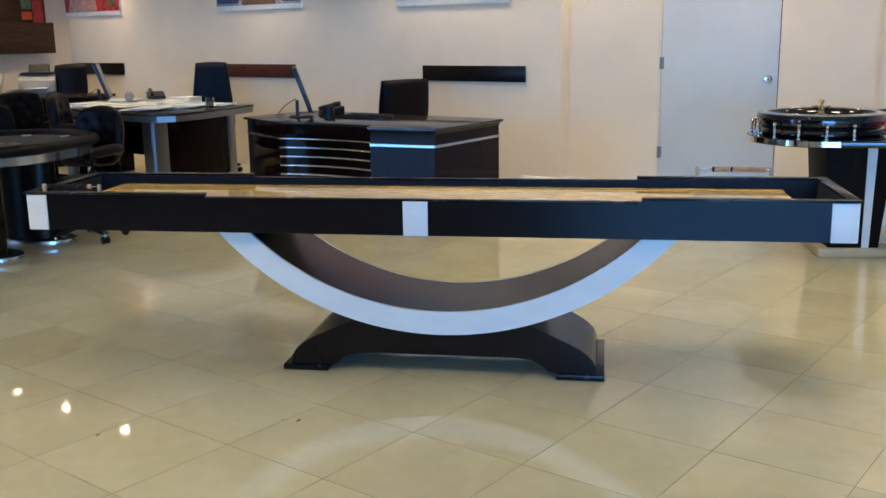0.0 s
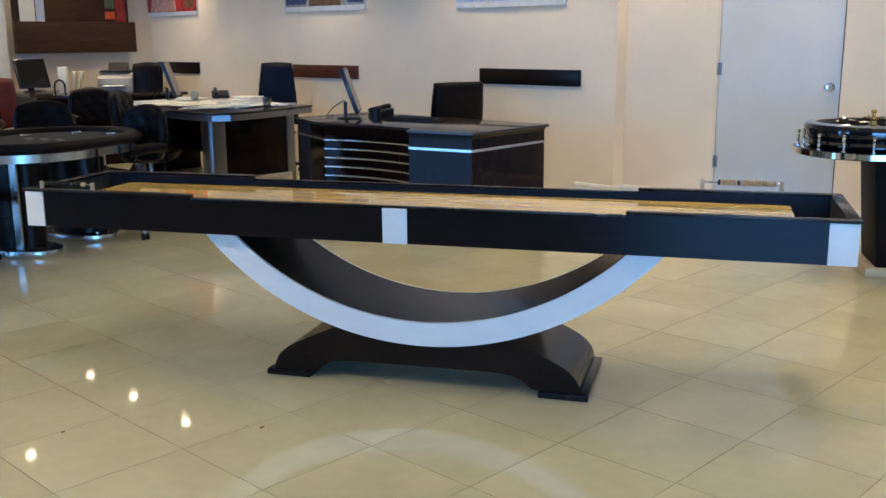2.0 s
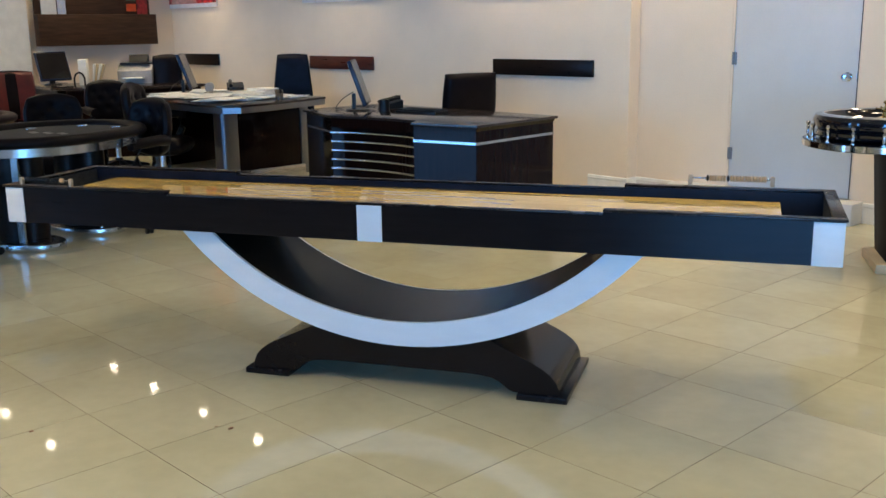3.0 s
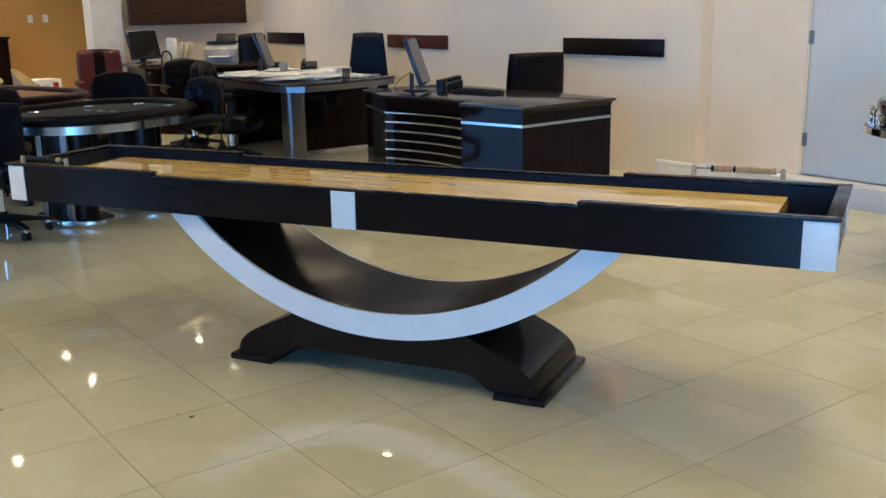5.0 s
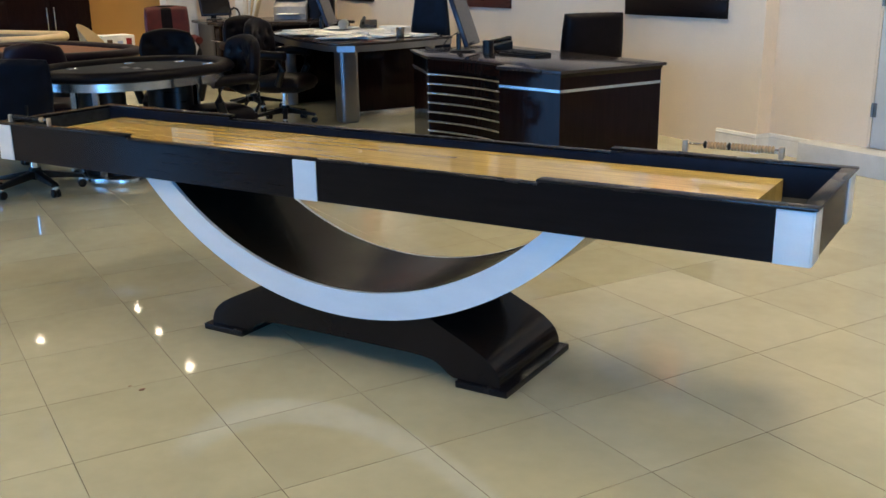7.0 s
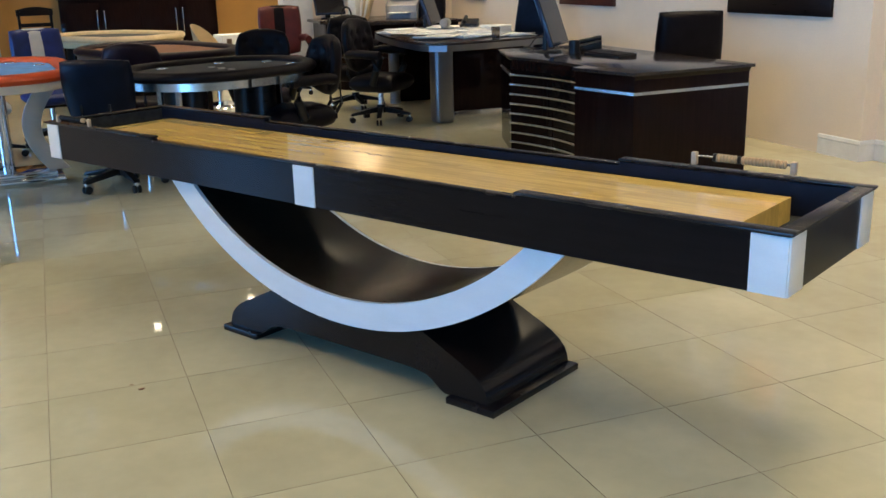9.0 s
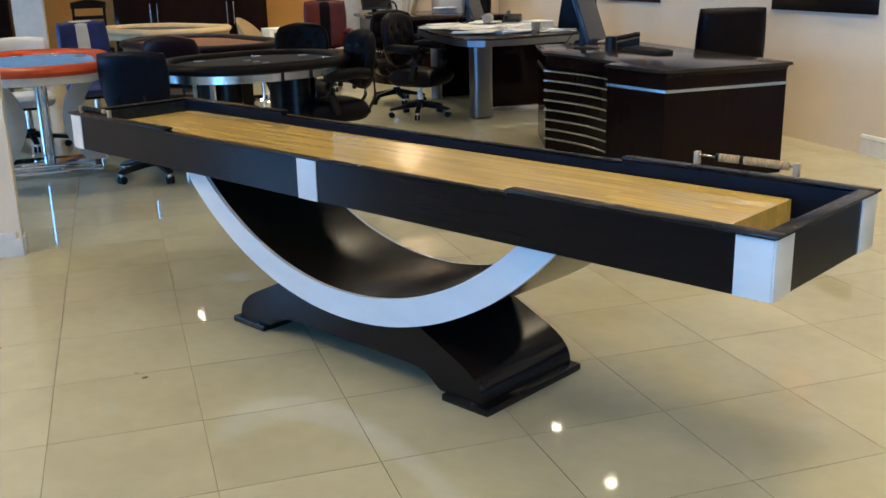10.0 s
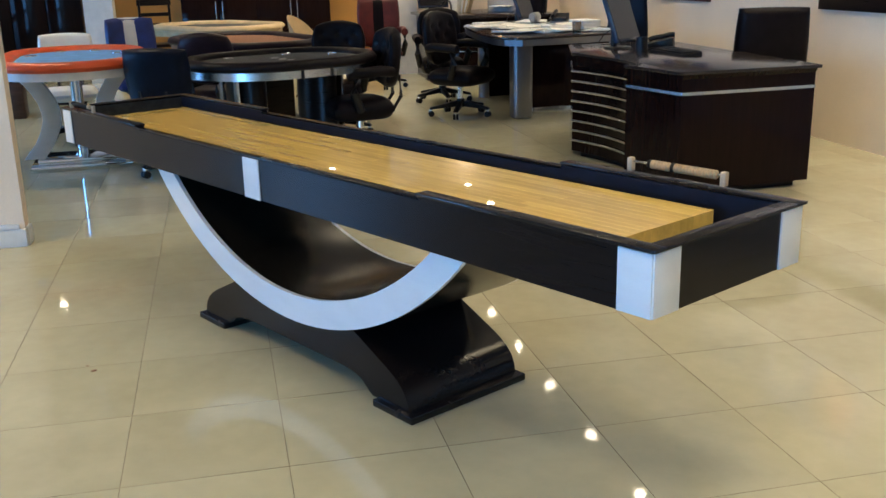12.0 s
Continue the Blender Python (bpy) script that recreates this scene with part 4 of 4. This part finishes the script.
def shell_chair(m):
    t = thing("shell_chair", "cream curved shell chair on a slim leg", "chair", m, group=G)
    bm = B()
    rows, cols = 12, 16
    grid = []
    for i in range(rows + 1):
        f = i / rows
        line = []
        for j in range(cols + 1):
            a = math.pi * (0.04 + 0.92 * j / cols)
            r = 0.22 + 0.06 * f
            line.append(bm.verts.new((r * math.cos(a), -r * math.sin(a) * 0.95, 0.44 + f * (0.10 + 0.38 * math.sin(a) ** 0.6))))
        grid.append(line)
    for i in range(rows):
        for j in range(cols):
            bm.faces.new((grid[i][j], grid[i][j + 1], grid[i + 1][j + 1], grid[i + 1][j]))
    bmesh.ops.solidify(bm, geom=bm.faces[:], thickness=0.035)
    part("shell", bm, M_CREAM, t)
    bm = B()
    cyl(bm, (0, 0, 0.43), 0.23, 0.07, seg=28, bevel=0.02)
    part("seat", bm, M_CREAM, t)
    bm = B()
    cyl(bm, (0, 0, 0.21), 0.03, 0.38, seg=16)
    part("column", bm, M_CHROME, t)
    bm = B()
    cyl(bm, (0, 0, 0.012), 0.22, 0.024, 0.20, seg=28)
    part("base_disc", bm, M_CHROME, t)


shell_chair(facing(-10.35, 3.82, 0, 0.45, 0.9))


def side_chair(m):
    t = thing("side_chair", "dark wooden ladder-back chair by the orange wall", "chair", m)
    for x in (-0.20, 0.20):
        bm = B()
        box(bm, (x, -0.20, 0.53), (0.035, 0.035, 1.06), 0.004)
        part("rear_leg", bm, M_BLACKWOOD, t)
        bm = B()
        box(bm, (x, 0.20, 0.22), (0.035, 0.035, 0.44), 0.004)
        part("front_leg", bm, M_BLACKWOOD, t)
    bm = B()
    box(bm, (0, 0, 0.455), (0.44, 0.44, 0.04), 0.01)
    part("seat", bm, M_BLACKWOOD, t)
    for z in (0.72, 0.86):
        bm = B()
        box(bm, (0, -0.20, z), (0.37, 0.018, 0.05), 0.004)
        part("slat", bm, M_BLACKWOOD, t)
    bm = B()
    prism(bm, [(-0.23, 0.98)] + [(-0.23 + 0.46 * k / 10, 1.06 + 0.035 * math.sin(math.pi * k / 10)) for k in range(11)] + [(0.23, 0.98)], -0.212, -0.190, axis="y")
    part("crest_rail", bm, M_BLACKWOOD, t)


side_chair(facing(-13.1, 1.98, 0, 1, 0.15))

# ---- card tables ----


def poker_table(m, length, width, z, rail, felt, apron, label, legs, cups=8, rail_w=0.125, logo=None, octo=False):
    t = thing("poker_table", label, "card table", m)
    plan = stadium(length, width, 24)
    if octo:
        a, b, c = length / 2, width / 2, width * 0.30
        plan = [(a, -b + c), (a, b - c), (a - c, b), (-a + c, b), (-a, b - c), (-a, -b + c), (-a + c, -b), (a - c, -b)]
    sec = [(rail_w / 2 + rail_w / 2 * math.cos(a), z - 0.044 + (0.044 if math.sin(a) > 0 else 0.036) * math.sin(a)) for a in (2 * math.pi * k / 14 for k in range(14))]
    bm = B()
    ring_band(bm, plan, sec)
    part("arm_rail", bm, rail, t)
    bm = B()
    inner = stadium(length - 2 * rail_w + 0.03, width - 2 * rail_w + 0.03, 24)
    if octo:
        s = 1 - 2 * rail_w / length
        inner = [(x * s, y * (1 - 2 * rail_w / width)) for x, y in plan]
    prism(bm, inner, z - 0.072, z - 0.040)
    part("playing_surface", bm, felt, t)
    bm = B()
    ring_band(bm, plan, [(0.035, z - 0.130), (0.035, z - 0.060), (0.050, z - 0.060), (0.050, z - 0.130)])
    part("apron", bm, apron, t)
    bm = B()
    s1, s2 = 1 - 0.10 / length, 1 - 0.10 / width
    prism(bm, [(x * s1, y * s2) for x, y in plan], z - 0.120, z - 0.074)
    part("underside", bm, M_PLASTIC, t)
    for k in range(cups):
        a = 2 * math.pi * (k + 0.5) / cups
        h = (length - width) / 2
        r = width / 2 - rail_w - 0.055
        x = max(-1, min(1, 1.5 * math.cos(a))) * h + r * math.cos(a)
        y = r * math.sin(a)
        bm = B()
        lathe(bm, [(0.034, -0.02), (0.036, 0.001), (0.044, 0.004), (0.046, 0.001), (0.046, -0.002)], c=(x, y, z - 0.039), seg=20)
        part("cup_holder", bm, M_CHROME, t, "chrome cup ring")
    if logo:
        for k in range(logo):
            bm = B()
            box(bm, (0.04 * (k % 2), -0.17 + 0.34 * k / max(1, logo - 1), z - 0.0385), (0.055, 0.028, 0.002))
            part("print_mark", bm, M_GREYP, t, "pale grey printed mark")
    legs(t, z)
    return t


def black_table_legs(t, z):
    for s in (-1, 1):
        bm = B()
        prism(bm, [(s * 0.30 + 0.13 * math.cos(a), 0.22 * math.sin(a)) for a in (2 * math.pi * k / 28 for k in range(28))], 0.06, z - 0.098)
        part("pedestal", bm, M_BLACKWOOD, t, "black curved pedestal")
        for q in (-1, 1):
            bm = B()
            box(bm, (s * 0.435, q * 0.13, (z - 0.10 + 0.06) / 2), (0.016, 0.06, z - 0.16))
            part("steel_strip", bm, M_STEEL, t, "vertical steel strip")
        bm = B()
        prism(bm, [(s * 0.30 + 0.20 * math.cos(a), 0.34 * math.sin(a)) for a in (2 * math.pi * k / 28 for k in range(28))], 0.0, 0.055, bevel=0.01)
        part("foot", bm, M_STEEL, t, "polished steel foot")
    for k in range(4):
        bm = B()
        a = math.pi / 4 + math.pi / 2 * k
        box(bm, (0.12 * (1 if math.cos(a) > 0 else -1), 0.575 * (1 if math.sin(a) > 0 else -1), z - 0.096), (0.022, 0.014, 0.072))
        part("apron_clip", bm, M_PLASTIC, t)


def curved_legs(t, z):
    for x0 in (0.0,):
        for q in (-1, 1):
            bm = B()
            n = 14
            pts = [(q * (0.38 - 0.19 * math.sin(math.pi * (0.02 + 0.92 * k / n))), 0.08 + (z - 0.19) * (1 - k / n)) for k in range(n + 1)]
            wd = [0.15 - 0.02 * math.sin(math.pi * k / n) for k in range(n + 1)]
            left = [(y - w / 2, h) for (y, h), w in zip(pts, wd)]
            right = [(y + w / 2, h) for (y, h), w in zip(pts, wd)]
            prism(bm, left + right[::-1], x0 + 0.10, x0 + 0.20, bevel=0.004, axis="x")
            part("curved_leg", bm, M_ALU, t, "curved satin metal leg")
        bm = B()
        cyl(bm, (x0 - 0.02, 0.0, (z - 0.10 + 0.08) / 2), 0.045, z - 0.18, seg=24)
        part("column", bm, M_CHROME, t, "chrome column")
    bm = B()
    box(bm, (0.10, 0, 0.02), (0.46, 0.74, 0.04), 0.006)
    box(bm, (0.10, 0, 0.06), (0.36, 0.64, 0.04), 0.006)
    part("base_plate", bm, M_CHROME, t, "stepped polished base")


def plain_legs(t, z):
    for s in (-1, 1):
        bm = B()
        box(bm, (s * 0.5, 0, (z - 0.10 + 0.04) / 2), (0.14, 0.5, z - 0.14), 0.01)
        part("pedestal", bm, M_BLACKWOOD, t)
        bm = B()
        box(bm, (s * 0.5, 0, 0.02), (0.24, 0.7, 0.04), 0.008)
        part("foot", bm, M_BLACKWOOD, t)


poker_table(pose(-6.47, 3.21, 0, 0, 0, 113), 1.52, 1.22, 0.815, M_LEATHER, M_GREYFELT, M_STEEL, "oval black poker table with charcoal cloth and steel apron", black_table_legs, logo=6)
poker_table(pose(-6.93, 1.655, 0, 0, 0, 4), 1.82, 1.10, 0.852, M_ORANGEL, M_BLUEFELT, M_WHITE, "oval orange-railed poker table with light blue cloth", curved_legs, rail_w=0.14)
poker_table(pose(-8.92, 3.02, 0, 0, 0, 20), 2.0, 1.25, 0.80, M_PLUM, M_BROWNFELT, M_CARD, "oval brown-railed poker table with rust cloth", plain_legs, cups=0)
poker_table(pose(-11.0, 2.78, 0, 0, 0, 35), 1.75, 1.2, 0.83, M_CREAM, M_GREYFELT, M_CREAM, "octagonal cream-railed poker table with a dark cloth", plain_legs, cups=0, octo=True, rail_w=0.15)

# ---- cabinets and far things ----


def low_cabinet(y0, y1, h, label):
    t = thing("cabinet", label, "cabinet", pose(-14.72, (y0 + y1) / 2, 0, 0, 0, 90))
    w = y1 - y0
    bm = B()
    box(bm, (0, 0, h / 2), (w, 0.55, h - 0.04), 0.004)
    part("body", bm, M_MAHOG, t)
    bm = B()
    box(bm, (0, -0.01, h), (w + 0.04, 0.60, 0.035), 0.006)
    part("cabinet_top", bm, M_BLACKWOOD, t)
    n = max(2, round(w / 0.55))
    for k in range(n):
        x = -w / 2 + (k + 0.5) * w / n
        bm = B()
        box(bm, (x, -0.285, h / 2), (w / n - 0.012, 0.02, h - 0.14), 0.004)
        d = part("door", bm, M_MAHOG, t)
        bm = B()
        s = 1 if k % 2 == 0 else -1
        box(bm, (x + s * (w / n / 2 - 0.05), -0.312, h - 0.35), (0.014, 0.014, 0.34), 0.004)
        part("handle", bm, M_STEEL, d, "brushed steel bar handle")


low_cabinet(2.28, 4.52, 1.16, "dark wooden low cabinet with steel bar handles")
low_cabinet(-0.60, 0.86, 1.9, "dark tall wooden cabinet with steel bar handles")
slab("post", [((-14.4, 0.94, 0), (-14.0, 1.34, H))], M_WHITE, "white painted square post", "post")
bm = B()
box(bm, (0, 0, 0.015), (0.42, 0.30, 0.03), 0.006)
box(bm, (0.02, 0, 0.05), (0.36, 0.26, 0.04), 0.006)
solid("tray_stack", bm, M_GREYP, "stack of grey trays on the low cabinet", "trays", pose(-14.7, 4.0, 1.178))
for y in (5.0, 5.22):
    bm = B()
    box(bm, (0, 0, 0), (0.008, 0.075, 0.115), 0.002)
    solid("switch_plate", bm, M_WHITE, "small white switch plate on the orange wall", "switch plate", pose(-14.996, y, 1.42), group="switch plates")


def carton(m):
    t = thing("carton", "white carton printed with coloured marks, standing on the floor", "carton", m)
    bm = B()
    box(bm, (0, 0, 0.33), (0.34, 0.44, 0.66), 0.004)
    part("box", bm, M_PAPER, t)
    for y, mat, z in ((-0.12, P_BROWN, 0.56), (0.02, P_BLUE, 0.54), (0.14, P_RED, 0.57)):
        bm = B()
        box(bm, (0.1725, y, z), (0.003, 0.07, 0.10))
        part("print_mark", bm, mat, t)


carton(pose(-12.65, 4.42, 0, 0, 0, 10))

bm = B()
box(bm, (0, 0, 0.20), (0.30, 0.16, 0.40), 0.006)
box(bm, (0, 0, 0.405), (0.32, 0.18, 0.02), 0.004)
solid("plinth_block", bm, M_BOARD, "dark brown wooden block standing behind the orange table", "block", pose(-9.8, 0.68, 0, 0, 0, 4))

# ---- roulette table ----


def roulette():
    t = thing("roulette_table", "roulette table with dark tapered pedestal and red cloth", "game table", pose(-1.79, 6.40, 0, 0, 0, 32))
    bm = B()
    prism(bm, [(0.46 * math.cos(a), 0.47 * math.sin(a)) for a in (math.pi * (0.5 + k / 24) for k in range(25))] + [(0.45, -0.50), (0.75, -0.62), (2.3, -0.62), (2.3, 0.62), (0.75, 0.62), (0.45, 0.50)], 0.745, 0.790, bevel=0.006)
    part("table_bed", bm, M_LACQUER, t)
    bm = B()
    ribbon(bm, [(0.465 * math.cos(a), 0.475 * math.sin(a)) for a in (math.pi * (0.5 + k / 24) for k in range(25))], 0.752, 0.786, -0.006)
    part("chrome_edge", bm, M_CHROME, t, "curved chrome edge")
    bm = B()
    prism(bm, [(0.55, -0.50), (2.2, -0.50), (2.2, 0.50), (0.55, 0.50)], 0.790, 0.800)
    part("cloth", bm, M_REDFELT, t)
    bm = B()
    tube(bm, [(0.42, -0.50, 0.80), (0.60, -0.56, 0.805), (0.8, -0.58, 0.805), (2.3, -0.58, 0.805)], 0.045, 12)
    part("arm_rail", bm, M_LEATHER, t, "black padded rail")
    bm = B()
    tube(bm, [(0.42, 0.50, 0.85), (0.60, 0.56, 0.86), (0.8, 0.58, 0.86), (2.3, 0.58, 0.86)], 0.05, 12)
    part("arm_rail", bm, M_LEATHER, t, "black padded rail")
    bm = B()
    prism(bm, [(0.0, 0.02), (0.32, 0.02), (0.38, 0.745), (-0.06, 0.745)], -0.22, 0.22, bevel=0.006, axis="y")
    bmesh.ops.translate(bm, vec=(0.04, 0, 0.02), verts=bm.verts)
    part("pedestal", bm, M_MATTE, t)
    bm = B()
    prism(bm, [(0.25, 0.04), (0.295, 0.04), (0.31, 0.745), (0.25, 0.745)], -0.228, -0.220, axis="y")
    part("metal_strip", bm, M_ALU, t, "pale metal strip")
    bm = B()
    box(bm, (0.20, 0, 0.03), (0.46, 0.50, 0.06), 0.008)
    part("foot", bm, M_CREAM, t, "cream foot block")
    for k in range(7):
        a = math.radians(150 + 22 * k)
        bm = B()
        lathe(bm, [(0.016, 0), (0.016, 0.006), (0.007, 0.012), (0.011, 0.03), (0.007, 0.045), (0.012, 0.06), (0.007, 0.072), (0.015, 0.086), (0.010, 0.098), (0, 0.102)], c=(0.436 * math.cos(a), 0.436 * math.sin(a), 0.790), seg=14)
        part("baluster", bm, M_CHROME, t, "small turned chrome post")
    bm = B()
    lathe(bm, [(0, 0.0), (0.36, 0.0), (0.395, 0.02), (0.40, 0.05), (0.385, 0.065), (0.405, 0.08), (0.412, 0.12), (0.40, 0.145), (0.37, 0.152), (0.345, 0.145), (0.335, 0.12), (0.27, 0.075), (0, 0.07)], seg=64)
    w = part("roulette_wheel", bm, M_LACQUER, t, "black lacquered wheel bowl", at=pose(0, 0, 0.790))
    bm = B()
    lathe(bm, [(0.345, 0.147), (0.352, 0.154), (0.360, 0.154), (0.366, 0.151)], seg=64)
    part("rim_ring", bm, M_CHROME, w)
    for k in range(38):
        a = 2 * math.pi * k / 38
        bm = B()
        box(bm, (0.235, 0, 0.080), (0.06, 0.030, 0.008), turn=None)
        part("pocket", bm, M_REDFELT if k % 2 else M_LACQUER, w, at=Matrix.Rotation(a, 4, "Z"))
    bm = B()
    lathe(bm, [(0.20, 0.078), (0.16, 0.092), (0.05, 0.110), (0.035, 0.118), (0, 0.118)], seg=40)
    part("rotor", bm, M_MAHOG, w)
    bm = B()
    lathe(bm, [(0.045, 0.115), (0.045, 0.125), (0.022, 0.135), (0.018, 0.160), (0.034, 0.172), (0.034, 0.180), (0.012, 0.188), (0.010, 0.205), (0.020, 0.214), (0.016, 0.226), (0, 0.230)], seg=24)
    part("turret", bm, M_BRASS, w, "polished brass turret")
    for k in range(4):
        bm = B()
        tube(bm, [(0.0, 0, 0.176), (0.060, 0, 0.180), (0.066, 0, 0.186)], 0.006, 8)
        part("turret_arm", bm, M_BRASS, w, at=Matrix.Rotation(math.pi / 2 * k + 0.3, 4, "Z"))


roulette()

# ---- small bits on the floor ----
for x, y, r in ((-2.463, 2.19, 1.0), (-2.99, 1.64, 0.8), (-2.52, 2.16, 0.5)):
    bm = B()
    n = random.Random(int(1000 * x))
    lathe(bm, [(0, 0.0), (0.008 * r, 0.0), (0.0065 * r, 0.004 * r), (0, 0.005 * r)], seg=7, sx=1.5)
    for v in bm.verts:
        v.co.x += n.uniform(-0.002, 0.002)
        v.co.y += n.uniform(-0.002, 0.002)
    solid("crumb", bm, M_CARD, "small dark crumb lying on the tiles", "crumb", pose(x, y, 0.0002, 0, 0, n.uniform(0, 90)), group="crumbs on the floor")

# ---- floor tiles ----
GAP = 0.0018


def tile_verts(x, y, c=0.0003):
    h = TS / 2 - GAP / 2
    lo = [(x + a * h, y + b * h, -0.004) for a, b in ((-1, -1), (1, -1), (1, 1), (-1, 1))]
    mid = [(x + a * h, y + b * h, -c) for a, b in ((-1, -1), (1, -1), (1, 1), (-1, 1))]
    top = [(x + a * (h - c), y + b * (h - c), 0.0) for a, b in ((-1, -1), (1, -1), (1, 1), (-1, 1))]
    return lo + mid + top


TILE_FACES = [(8, 9, 10, 11)] + [(i, (i + 1) % 4, 4 + (i + 1) % 4, 4 + i) for i in range(4)] + [(4 + i, 4 + (i + 1) % 4, 8 + (i + 1) % 4, 8 + i) for i in range(4)]
tile_mesh = bpy.data.meshes.new("tile")
tile_mesh.from_pydata(tile_verts(0, 0), [], TILE_FACES)
tile_mesh.materials.append(M_TILE)
tile_mesh.materials.append(M_GROUT)
for k, f in enumerate(tile_mesh.polygons):
    f.material_index = 1 if k % len(TILE_FACES) else 0
far_v, far_f, count = [], [], 0
for i in range(-32, 14):
    for j in range(-17, 9):
        x, y = TX + (i + 0.5) * TS, TY + (j + 0.5) * TS
        if not (XW < x < XE - 0.2 and YS + 0.2 < y < YD):
            continue
        if -7.6 < x < 0.6 and -0.4 < y < 7.7 and y > 0.1 - 0.75 * (x + 1.0) - 4.0 and count < 300:
            ob = new("tile", tile_mesh)
            ob.parent = floor
            ob.matrix_basis = pose(x, y, 0)
            count += 1
        else:
            k = len(far_v)
            far_v += tile_verts(x, y)
            far_f += [tuple(a + k for a in f) for f in TILE_FACES]
me = bpy.data.meshes.new("far_tiles")
me.from_pydata(far_v, [], far_f)
me.materials.append(M_TILE)
me.materials.append(M_GROUT)
for k, f in enumerate(me.polygons):
    f.material_index = 1 if k % len(TILE_FACES) else 0
ob = new("far_tiles", me)
ob.parent = floor
tagged(ob, kind="stuff")
